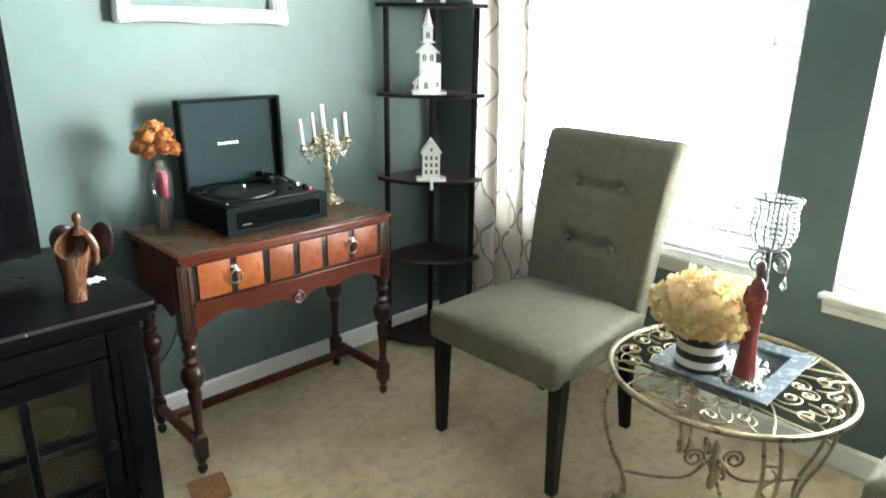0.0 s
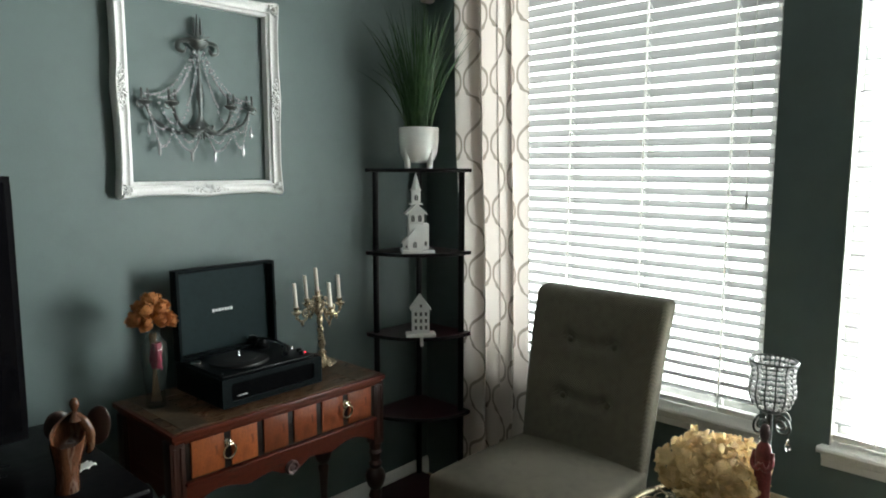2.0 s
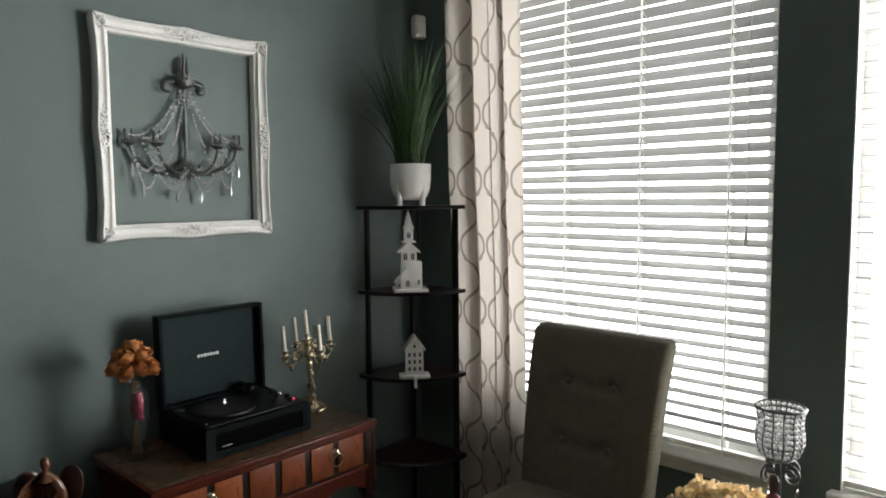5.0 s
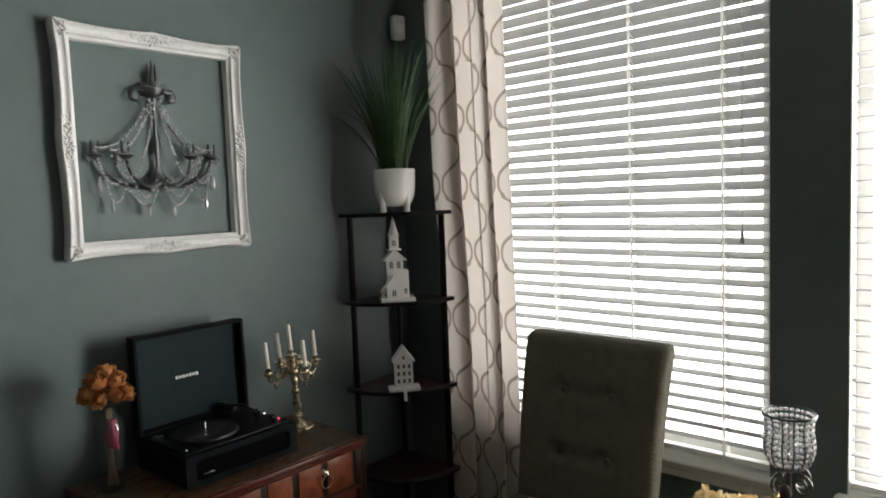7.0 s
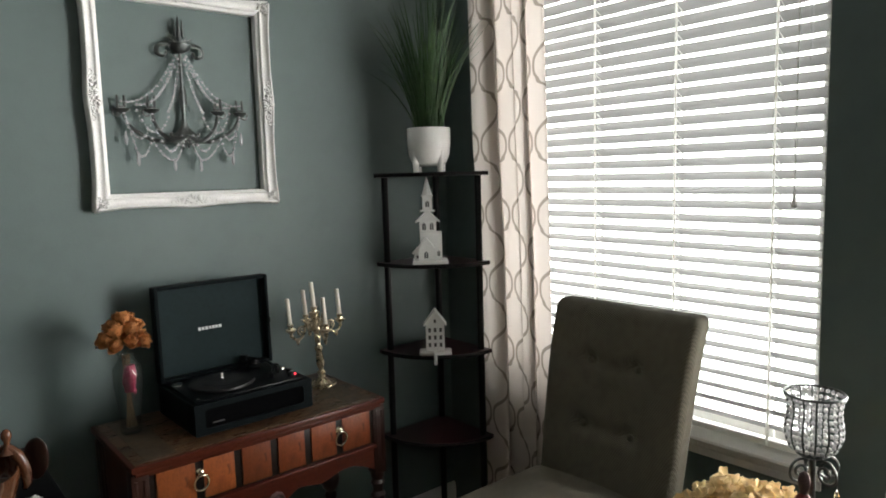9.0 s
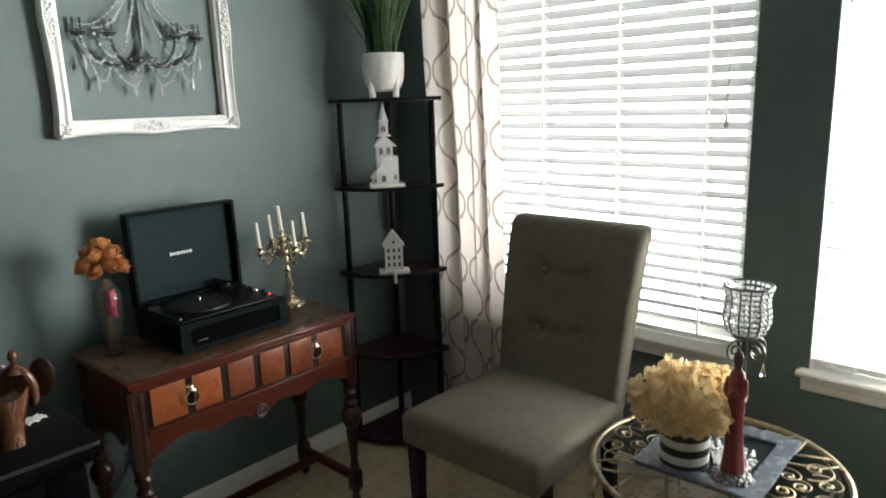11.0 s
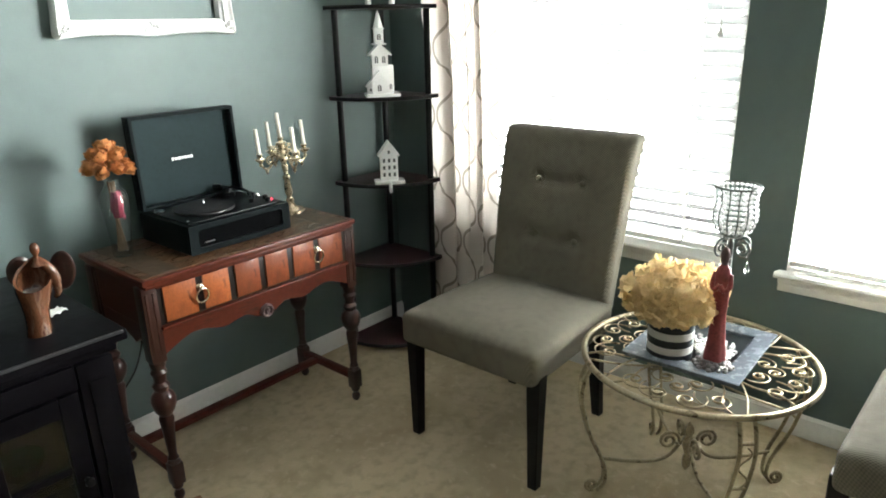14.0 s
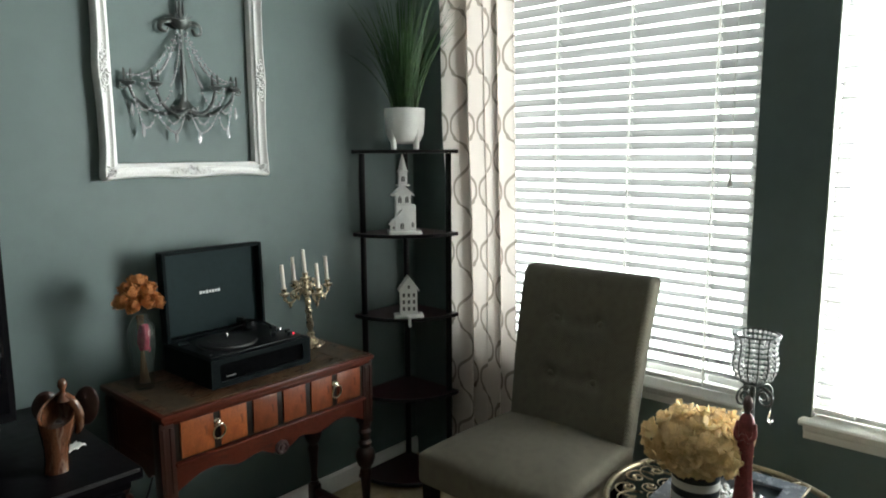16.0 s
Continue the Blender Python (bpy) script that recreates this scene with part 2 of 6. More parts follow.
CRYSTAL = clear_glass("cut_crystal", (0.97, 0.98, 1.0), 0.02, 1.55)
BEAD = material("sparkling_crystal_bead", (0.88, 0.90, 0.92), 0.05, trans=0.7, ior=1.6, coat=1.0)
BRIGHT_BEAD = material("frosted_crystal_bead", (0.93, 0.94, 0.95), 0.12, trans=0.35, ior=1.5, coat=1.0)
GREEN_GLASS = clear_glass("green_glass", (0.35, 0.75, 0.55), 0.05)


def thin_pane(name, gloss_rough=0.02, least=0.03):
    """A thin pane: clear, with a mirror reflection that grows towards grazing angles."""
    m = bpy.data.materials.new(name)
    m.use_nodes = True
    nt = m.node_tree
    n, l = nt.nodes, nt.links
    clear, gloss, mx, lw, pw, ad = (n.new(k) for k in ("ShaderNodeBsdfTransparent", "ShaderNodeBsdfGlossy", "ShaderNodeMixShader", "ShaderNodeLayerWeight", "ShaderNodeMath", "ShaderNodeMath"))
    lw.inputs[0].default_value = 0.5
    pw.operation, pw.inputs[1].default_value = "POWER", 5.0
    ad.operation, ad.inputs[1].default_value, ad.inputs[2].default_value = "MULTIPLY_ADD", 0.9, least
    l.new(lw.outputs["Facing"], pw.inputs[0])
    l.new(pw.outputs[0], ad.inputs[0])
    gloss.inputs["Roughness"].default_value = gloss_rough
    clear.inputs[0].default_value = (0.95, 0.97, 0.96, 1)
    l.new(ad.outputs[0], mx.inputs[0])
    l.new(clear.outputs[0], mx.inputs[1])
    l.new(gloss.outputs[0], mx.inputs[2])
    l.new(mx.outputs[0], n["Material Output"].inputs[0])
    return m


PANE = thin_pane("window_pane_glass")
BOTTLE = thin_pane("bottle_glass", 0.03, 0.035)
bn = BOTTLE.node_tree.nodes
milk, veil = bn.new("ShaderNodeBsdfDiffuse"), bn.new("ShaderNodeMixShader")
milk.inputs[0].default_value, veil.inputs[0].default_value = (0.75, 0.85, 0.80, 1), 0.008
BOTTLE.node_tree.links.new(bn["Material Output"].inputs[0].links[0].from_socket, veil.inputs[1])
BOTTLE.node_tree.links.new(milk.outputs[0], veil.inputs[2])
BOTTLE.node_tree.links.new(veil.outputs[0], bn["Material Output"].inputs[0])


def translucent(name, base, share, rough=0.5):
    m = material(name, base, rough, var=0.03, var_scale=10)
    nt = m.node_tree
    n, l = nt.nodes, nt.links
    b = n["Principled BSDF"]
    tr, mx = n.new("ShaderNodeBsdfTranslucent"), n.new("ShaderNodeMixShader")
    tr.inputs[0].default_value = (*base, 1)
    mx.inputs[0].default_value = share
    l.new(b.outputs[0], mx.inputs[1])
    l.new(tr.outputs[0], mx.inputs[2])
    l.new(mx.outputs[0], n["Material Output"].inputs[0])
    return m


# white slats; their backlit grey shade is put into a dark base colour
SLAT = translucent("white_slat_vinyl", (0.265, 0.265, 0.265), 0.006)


TAPE = translucent("white_ladder_tape", (0.88, 0.88, 0.86), 0.7)


def curtain_cloth():
    """Cream cloth with a grey-brown ogee trellis, laid out along the cloth by its UV map in metres."""
    m = bpy.data.materials.new("cream_trellis_curtain")
    m.use_nodes = True
    nt = m.node_tree
    n, l = nt.nodes, nt.links
    b = n["Principled BSDF"]
    b.inputs["Roughness"].default_value = 0.85

    def math_node(op, a, c=None, d=None):
        x = n.new("ShaderNodeMath")
        x.operation = op
        for k, v in enumerate((a, c, d)):
            if v is None:
                continue
            if isinstance(v, (int, float)):
                x.inputs[k].default_value = v
            else:
                l.new(v, x.inputs[k])
        return x.outputs[0]

    uv = n.new("ShaderNodeUVMap")
    sp = n.new("ShaderNodeSeparateXYZ")
    l.new(uv.outputs[0], sp.inputs[0])
    W, PER = 0.145, 0.280
    v = math_node("DIVIDE", math_node("PINGPONG", sp.outputs[0], W), W)
    ang = math_node("MULTIPLY_ADD", math_node("SUBTRACT", sp.outputs[1], 1.898), 2 * math.pi / PER, math.pi)
    A, B = 0.46, -0.035
    ang3 = math_node("MULTIPLY", ang, 3.0)
    s1 = math_node("MULTIPLY", math_node("COSINE", ang), A)
    s3 = math_node("MULTIPLY", math_node("COSINE", ang3), B)
    # a small step in the shoulder below each crossing
    step = math_node("MULTIPLY", math_node("POWER", math_node("MAXIMUM", math_node("SINE", ang), 0.0), 5.0), math_node("MULTIPLY", math_node("SINE", math_node("MULTIPLY", ang, 6.0)), 0.075))
    line = math_node("ADD", math_node("ADD", math_node("ADD", s1, s3), step), 0.5)
    slope = math_node("MULTIPLY", math_node("ADD", math_node("MULTIPLY", math_node("SINE", ang), A), math_node("MULTIPLY", math_node("SINE", ang3), 3 * B)), W * 2 * math.pi / PER)
    norm = math_node("SQRT", math_node("ADD", math_node("MULTIPLY", slope, slope), 1.0))
    dist = math_node("DIVIDE", math_node("MULTIPLY", math_node("ABSOLUTE", math_node("SUBTRACT", v, line)), W), norm)
    r = n.new("ShaderNodeMapRange")
    r.inputs["From Min"].default_value, r.inputs["From Max"].default_value = 0.0055, 0.0085
    r.inputs["To Min"].default_value, r.inputs["To Max"].default_value = 1.0, 0.0
    l.new(dist, r.inputs[0])
    weave = n.new("ShaderNodeTexNoise")
    weave.inputs["Scale"].default_value = 420
    slub = n.new("ShaderNodeMixRGB")
    slub.inputs[1].default_value = (0.80, 0.735, 0.70, 1)
    slub.inputs[2].default_value = (0.72, 0.645, 0.60, 1)
    l.new(weave.outputs[0], slub.inputs[0])
    mx = n.new("ShaderNodeMixRGB")
    l.new(r.outputs[0], mx.inputs[0])
    l.new(slub.outputs[0], mx.inputs[1])
    mx.inputs[2].default_value = (0.34, 0.29, 0.25, 1)
    l.new(mx.outputs[0], b.inputs["Base Color"])
    bp = n.new("ShaderNodeBump")
    bp.inputs["Strength"].default_value = 0.3
    bp.inputs["Distance"].default_value = 0.002
    l.new(weave.outputs[0], bp.inputs["Height"])
    l.new(bp.outputs[0], b.inputs["Normal"])
    tr, ms = n.new("ShaderNodeBsdfTranslucent"), n.new("ShaderNodeMixShader")
    l.new(mx.outputs[0], tr.inputs[0])
    ms.inputs[0].default_value = 0.40
    l.new(b.outputs[0], ms.inputs[1])
    l.new(tr.outputs[0], ms.inputs[2])
    l.new(ms.outputs[0], n["Material Output"].inputs[0])
    return m


CURTAIN = curtain_cloth()


BACKDROP = bpy.data.materials.new("overcast_sky_glow")
BACKDROP.use_nodes = True
BACKDROP.node_tree.nodes["Principled BSDF"].inputs["Base Color"].default_value = (0, 0, 0, 1)
BACKDROP.node_tree.nodes["Principled BSDF"].inputs["Emission Color"].default_value = (1, 1, 0.98, 1)
BACKDROP.node_tree.nodes["Principled BSDF"].inputs["Emission Strength"].default_value = 5.0


# ---------------------------------------------------------------- mesh helpers
def finish(name, bm, mat, smooth=40):
    me = bpy.data.meshes.new(name)
    bmesh.ops.recalc_face_normals(bm, faces=bm.faces)
    bm.to_mesh(me)
    bm.free()
    me.materials.append(mat)
    if smooth:
        me.polygons.foreach_set("use_smooth", [True] * len(me.polygons))
        me.set_sharp_from_angle(angle=radians(smooth))
    return me


def part(name, bm, mat, parent=None, label="", smooth=40):
    """Links a bmesh as one mesh object under a thing or a part."""
    ob = new(name, finish(name, bm, mat, smooth))
    if parent is not None:
        ob.parent = parent
    if label:
        ob["label"] = label
    return ob


def again(ob, m, parent=None):
    """One more piece on the same mesh."""
    o = new(ob.name.split(".")[0], ob.data)
    o.parent = parent or ob.parent
    o.matrix_basis = m
    if "label" in ob:
        o["label"] = ob["label"]
    return o


def thing(name, loc, label, category, group="", kind="", turn=0.0):
    e = new(name)
    e.empty_display_size = 0.05
    e.matrix_basis = pose(*loc, 0, 0, turn)
    return tagged(e, label, category, group, kind)


def box(bm, c, s, bevel=0.0, m=None):
    r = bmesh.ops.create_cube(bm, size=1.0)
    vs = r["verts"]
    mm = Matrix.Translation(c) @ (m or Matrix.Identity(4))
    for v in vs:
        v.co = mm @ Vector((v.co.x * s[0], v.co.y * s[1], v.co.z * s[2]))
    if bevel:
        es = list({e for v in vs for e in v.link_edges})
        bmesh.ops.bevel(bm, geom=es, offset=bevel, segments=2, affect="EDGES", profile=0.6)


def boxed(*args, **kw):
    bm = bmesh.new()
    box(bm, *args, **kw)
    return bm


def lathe(profile, n=24, bm=None, c=(0, 0, 0), squash=(1, 1), wave=None):
    """A turned body from (radius, height) pairs."""
    bm = bm or bmesh.new()
    rings = []
    for r, z in profile:
        if r < 1e-5:
            rings.append([bm.verts.new((c[0], c[1], c[2] + z))])
            continue
        ring = []
        for k in range(n):
            a = 2 * math.pi * k / n
            q = r * (wave(a, z) if wave else 1)
            ring.append(bm.verts.new((c[0] + q * math.cos(a) * squash[0], c[1] + q * math.sin(a) * squash[1], c[2] + z)))
        rings.append(ring)
    for a, b in zip(rings, rings[1:]):
        if len(a) == 1 and len(b) == 1:
            continue
        for k in range(n):
            j = (k + 1) % n
            if len(a) == 1:
                bm.faces.new((a[0], b[k], b[j]))
            elif len(b) == 1:
                bm.faces.new((a[k], a[j], b[0]))
            else:
                bm.faces.new((a[k], a[j], b[j], b[k]))
    for ring in (rings[0], rings[-1]):
        if len(ring) > 2:
            bm.faces.new(ring)
    return bm


def tube(pts, r, n=8, bm=None, closed=False, flat=1.0):
    """A rod along a line of points; r may be a number or a function of the share of the way."""
    bm = bm or bmesh.new()
    P = [Vector(p) for p in pts]
    m = len(P)
    side, rings = None, []
    for i, p in enumerate(P):
        if closed:
            d = (P[(i + 1) % m] - P[i - 1]).normalized()
        else:
            d = (P[min(i + 1, m - 1)] - P[max(i - 1, 0)]).normalized()
        if side is None:
            side = d.orthogonal().normalized()
        side = (side - d * side.dot(d)).normalized()
        up = d.cross(side)
        q = r(i / max(1, m - 1)) if callable(r) else r
        rings.append([bm.verts.new(p + side * (q * math.cos(2 * math.pi * k / n)) + up * (q * flat * math.sin(2 * math.pi * k / n))) for k in range(n)])
    pairs = list(zip(rings, rings[1:])) + ([(rings[-1], rings[0])] if closed else [])
    for a, b in pairs:
        for k in range(n):
            j = (k + 1) % n
            bm.faces.new((a[k], a[j], b[j], b[k]))
    if not closed:
        bm.faces.new(rings[0])
        bm.faces.new(rings[-1])
    return bm


def bez(points, n=10):
    """A smooth line through the points."""
    P = [Vector(p) for p in points]
    out = []
    for i in range(len(P) - 1):
        p0, p1, p2, p3 = P[max(i - 1, 0)], P[i], P[i + 1], P[min(i + 2, len(P) - 1)]
        for k in range(n):
            t = k / n
            out.append(0.5 * ((2 * p1) + (p2 - p0) * t + (2 * p0 - 5 * p1 + 4 * p2 - p3) * t * t + (3 * p1 - p0 - 3 * p2 + p3) * t ** 3))
    out.append(P[-1])
    return out


def spiral(c, r0, r1, a0, turns, n=36, z=0.0):
    """Points of a flat spiral round c, from radius r0 to r1."""
    return [(c[0] + (r0 + (r1 - r0) * k / n) * math.cos(a0 + 2 * math.pi * turns * k / n),
             c[1] + (r0 + (r1 - r0) * k / n) * math.sin(a0 + 2 * math.pi * turns * k / n), z) for k in range(n + 1)]


def ball(bm, c, r, sub=1):
    out = bmesh.ops.create_icosphere(bm, subdivisions=sub, radius=1.0)
    s = r if isinstance(r, (tuple, list)) else (r, r, r)
    for v in out["verts"]:
        v.co = Vector((v.co.x * s[0] + c[0], v.co.y * s[1] + c[1], v.co.z * s[2] + c[2]))
    return out["verts"]


def rounded(size, r, n=10, shape=None, c=(0, 0, 0)):
    """A padded block with round edges; shape bends each point (x, y, z)."""
    bm = bmesh.new()
    made = bmesh.ops.create_cube(bm, size=2.0)
    vs = made["verts"]
    es = list({e for v in vs for e in v.link_edges})
    bmesh.ops.subdivide_edges(bm, edges=es, cuts=n, use_grid_fill=True)
    h = Vector(size) / 2
    for v in bm.verts:
        p = Vector([math.copysign(1 - (1 - abs(q)) ** 1.35, q) * k for q, k in zip(v.co, h)])
        inner = Vector([max(-(k - r), min(k - r, q)) for q, k in zip(p, h)])
        d = p - inner
        if d.length > 1e-9:
            p = inner + d.normalized() * r * min(1.0, max(abs(a) for a in d) / r if r else 1)
        v.co = (shape(p) if shape else p) + Vector(c)
    return bm


def prism(outline, depth, axis="y", bm=None):
    """A flat board from an outline of (u, z) pairs, extruded along y (or x) by depth from 0."""
    bm = bm or bmesh.new()
    at = (lambda u, z, d: (u, d, z)) if axis == "y" else (lambda u, z, d: (d, u, z))
    a = [bm.verts.new(at(u, z, 0)) for u, z in outline]
    b = [bm.verts.new(at(u, z, depth)) for u, z in outline]
    bm.faces.new(a)
    bm.faces.new(b)
    for k in range(len(a)):
        j = (k + 1) % len(a)
        bm.faces.new((a[k], a[j], b[j], b[k]))
    return bm


def petal(bm, c, direction, length, width, cup, rng, crinkle=0.15):
    """One curled petal leaf, 3 by 3 points."""
    d = Vector(direction).normalized()
    s = d.orthogonal().normalized()
    s = Matrix.Rotation(rng.uniform(0, 6.28), 3, d) @ s
    u = d.cross(s)
    rows = []
    for i in range(4):
        t = i / 3
        w = width * (0.35, 0.9, 1.0, 0.45)[i]
        row = []
        for j in (-1, 0, 1):
            p = Vector(c) + u * (length * t) + s * (w * j * 0.5) + d * (cup * (t * t) + cup * 0.5 * abs(j) + rng.uniform(-crinkle, crinkle) * width)
            row.append(bm.verts.new(p))
        rows.append(row)
    for a, b in zip(rows, rows[1:]):
        for k in range(2):
            bm.faces.new((a[k], a[k + 1], b[k + 1], b[k]))


# ---------------------------------------------------------------- the room
XE, YN, XW, YS, HIGH = 2.60, 2.535, -6.5, -6.5, 2.74
W1, W2 = (1.012, 2.299), (-0.479, 0.788)
Z0, Z1 = 0.598, 2.43
EXT = 0.16


def slab(name, lo, hi, mat, label, category):
    c = [(a + b) / 2 for a, b in zip(lo, hi)]
    bm = boxed((0, 0, 0), [b - a for a, b in zip(lo, hi)])
    ob = part(name, bm, mat, smooth=0)
    ob.location = c
    return tagged(ob, label, category, kind="structure")


slab("floor", (XW - 0.1, YS - 0.1, -0.1), (XE + EXT, YN + 0.1, 0), CARPET, "beige-brown cut pile carpet covering the whole floor", "carpet")
slab("ceiling", (XW - 0.1, YS - 0.1, HIGH), (XE + EXT, YN + 0.1, HIGH + 0.1), CEILING, "plain white painted ceiling above the room", "ceiling")
slab("wall_north", (XW - 0.1, YN, 0), (XE + EXT, YN + 0.1, HIGH), PAINT, "matt grey-green painted wall with a picture frame", "wall")
slab("wall_west", (XW - 0.1, YS, 0), (XW, YN, HIGH), PAINT, "matt grey-green painted wall", "wall")
slab("wall_south", (XW - 0.1, YS - 0.1, 0), (XE + EXT, YS, HIGH), PAINT, "matt grey-green painted wall", "wall")


def wall_east():
    bm = bmesh.new()
    x = XE + EXT / 2

    def piece(y0, y1, z0, z1):
        box(bm, (x, (y0 + y1) / 2, (z0 + z1) / 2), (EXT, y1 - y0, z1 - z0))

    piece(W1[1], YN, 0, HIGH)
    piece(W2[1], W1[0], 0, HIGH)
    piece(YS, W2[0], 0, HIGH)
    for a, b in (W1, W2):
        piece(a, b, 0, Z0)
        piece(a, b, Z1, HIGH)
    bmesh.ops.remove_doubles(bm, verts=bm.verts, dist=1e-5)
    return tagged(part("wall_east", bm, PAINT, smooth=0), "matt grey-green painted wall with two tall windows", "wall", kind="structure")


wall_east()

# added pier, no real part: its unlit west face darkens the corner
slab("wall_pier", (2.476, 2.302, 0), (XE, YN, HIGH), PAINT, "matt grey-green painted pier, added to keep the corner dark", "wall")

BOARD_Z = 0.088


def baseboard(name, length, m):
    """A moulded board along local x, its face to -y."""
    prof = [(0, 0.002), (-0.014, 0.002), (-0.014, 0.062), (-0.011, 0.070), (-0.011, 0.076), (-0.006, 0.084), (-0.004, BOARD_Z), (0, BOARD_Z)]
    bm = prism(prof, length, "x")
    ob = part(name, bm, TRIM, smooth=30)
    ob.matrix_basis = m
    return tagged(ob, "white painted moulded baseboard along the wall", "baseboard", kind="structure")


baseboard("baseboard", 2.476 - XW, pose(XW, YN, 0))
baseboard("baseboard", 2.302 - YS, pose(XE, 2.302, 0, 0, 0, -90))


def window(name, span):
    y0, y1 = span
    yc, w, h = (y0 + y1) / 2, y1 - y0, Z1 - Z0
    t = thing(name, (XE, yc, Z0), "white vinyl fixed window glowing with overcast daylight", "window", kind="structure")
    fx, fw = 0.115, 0.045
    f = bmesh.new()
    box(f, (fx, 0, fw / 2 + 0.012), (0.05, w - 0.006, fw), 0.004)
    box(f, (fx, 0, h - fw / 2 - 0.003), (0.05, w - 0.006, fw), 0.004)
    for s in (-1, 1):
        box(f, (fx, s * (w / 2 - fw / 2 - 0.003), h / 2), (0.05, fw, h - 2 * fw - 0.03), 0.004)
    part("window_frame", f, TRIM, t)
    for s in (-1, 1):
        part("jamb_liner", boxed((0.046, s * (w / 2 - 0.002), h / 2), (0.088, 0.004, h - 0.004)), TRIM, t)
    pane = part("pane", boxed((fx + 0.005, 0, h / 2 + 0.005), (0.004, w - 2 * fw - 0.008, h - 2 * fw - 0.026)), PANE, t, smooth=0)
    pane.visible_shadow = False
    # sill board with a round nose, and the apron moulding below it
    s = bmesh.new()
    prof = [(0.085, 0.0), (-0.030, 0.0), (-0.037, 0.004), (-0.040, 0.011), (-0.037, 0.018), (-0.030, 0.022), (0.085, 0.022)]
    prism([(a, z) for a, z in prof], 1, "y", s)
    for v in s.verts:
        v.co = (v.co.x, (v.co.y - 0.5) * (w if v.co.x > 0 else w + 0.06), v.co.z - 0.010)
    part("window_sill", s, TRIM, t, smooth=30)
    a = bmesh.new()
    prism([(0, 0), (-0.010, 0), (-0.014, 0.010), (-0.014, 0.026), (-0.024, 0.036), (-0.026, 0.050), (0, 0.050)], 1, "y", a)
    for v in a.verts:
        v.co = (v.co.x, (v.co.y - 0.5) * (w + 0.035), v.co.z - 0.060)
    part("apron_moulding", a, TRIM, t, smooth=30)
    window_light(yc, Z0 + 0.98, w + 0.3, h + 0.1, SKY_LIGHT[name])


slab("backdrop", (3.4, -3.5, -1.5), (3.42, 5.0, 4.5), BACKDROP, "plain white overcast sky outside the windows", "backdrop")
window("window_1", W1)
window("window_2", W2)


def blind(span, cords, tilt):
    """A slatted blind hung in the opening: headrail, slats, ladder cords, bottom rail, pull cord with a tassel."""
    y0, y1 = span
    yc, w = (y0 + y1) / 2, y1 - y0 - 0.012
    x = XE + 0.034
    t = thing("window_blind", (x, yc, Z0), "white two-inch slatted blind, " + ("tilted half shut" if tilt > 20 else "tilted open") + " in the window", "blind", "window blinds")
    h = Z1 - Z0
    part("headrail", boxed((0, 0, h - 0.025), (0.055, w, 0.046), 0.003), WHITE_PLASTIC, t)
    part("bottom_rail", boxed((0, 0, 0.034), (0.05, w, 0.020), 0.004, Matrix.Rotation(radians(8), 4, "Y")), WHITE_PLASTIC, t)
    bm = bmesh.new()
    rows = []
    for k in range(7):
        u = -0.02275 + 0.0455 * k / 6
        z = 0.0026 * (1 - (u / 0.02275) ** 2)
        rows.append([[bm.verts.new((u, s * w / 2, z + d)) for s in (-1, 1)] for d in (0.0, 0.0017)])
    for a, b in zip(rows, rows[1:]):
        bm.faces.new((a[0][0], a[0][1], b[0][1], b[0][0]))
        bm.faces.new((a[1][0], b[1][0], b[1][1], a[1][1]))
        for s in (0, 1):
            bm.faces.new((a[0][s], b[0][s], b[1][s], a[1][s]))
    for e in (rows[0], rows[-1]):
        bm.faces.new((e[0][0], e[0][1], e[1][1], e[1][0]))
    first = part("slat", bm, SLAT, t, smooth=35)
    pitch, z, k = 0.0470, 0.0842, 0
    rng = random.Random(5)
    while z < h - 0.055:
        m = pose(0, 0, z, 0, tilt + rng.uniform(-1.2, 1.2), 0)
        if k == 0:
            first.matrix_basis = m
        else:
            again(first, m)
        k += 1
        z += pitch
    for c in cords:
        cb = bmesh.new()
        for dx in (-0.024, 0.024):
            tube([(dx, c - yc, 0.03), (dx, c - yc, h - 0.04)], 0.0045, 6, cb)
        for q in range(k):
            zz = 0.0842 + q * pitch - 0.004
            tube([(-0.026, c - yc, zz + 0.014), (0.026, c - yc, zz - 0.014)], 0.0009, 4, cb)
        part("ladder_cord", cb, TAPE, t)
    cy = y0 + 0.085 - yc
    part("pull_cord", tube([(-0.034, cy, h - 0.05), (-0.035, cy, 0.835)], 0.0016, 6), WHITE_PLASTIC, t)
    part("tassel", lathe([(0.0015, 0.05), (0.004, 0.045), (0.006, 0.02), (0.009, 0.004), (0.008, 0)], 12, c=(-0.035, cy, 0.785)), CERAMIC, t, "grey plastic cord tassel")
    wy = y0 + 0.05 - yc
    part("tilt_wand", tube([(-0.033, wy, h - 0.05), (-0.034, wy, h - 0.62)], 0.004, 6), CRYSTAL, t)


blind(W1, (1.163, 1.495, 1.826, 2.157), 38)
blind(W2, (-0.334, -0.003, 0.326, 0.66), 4)


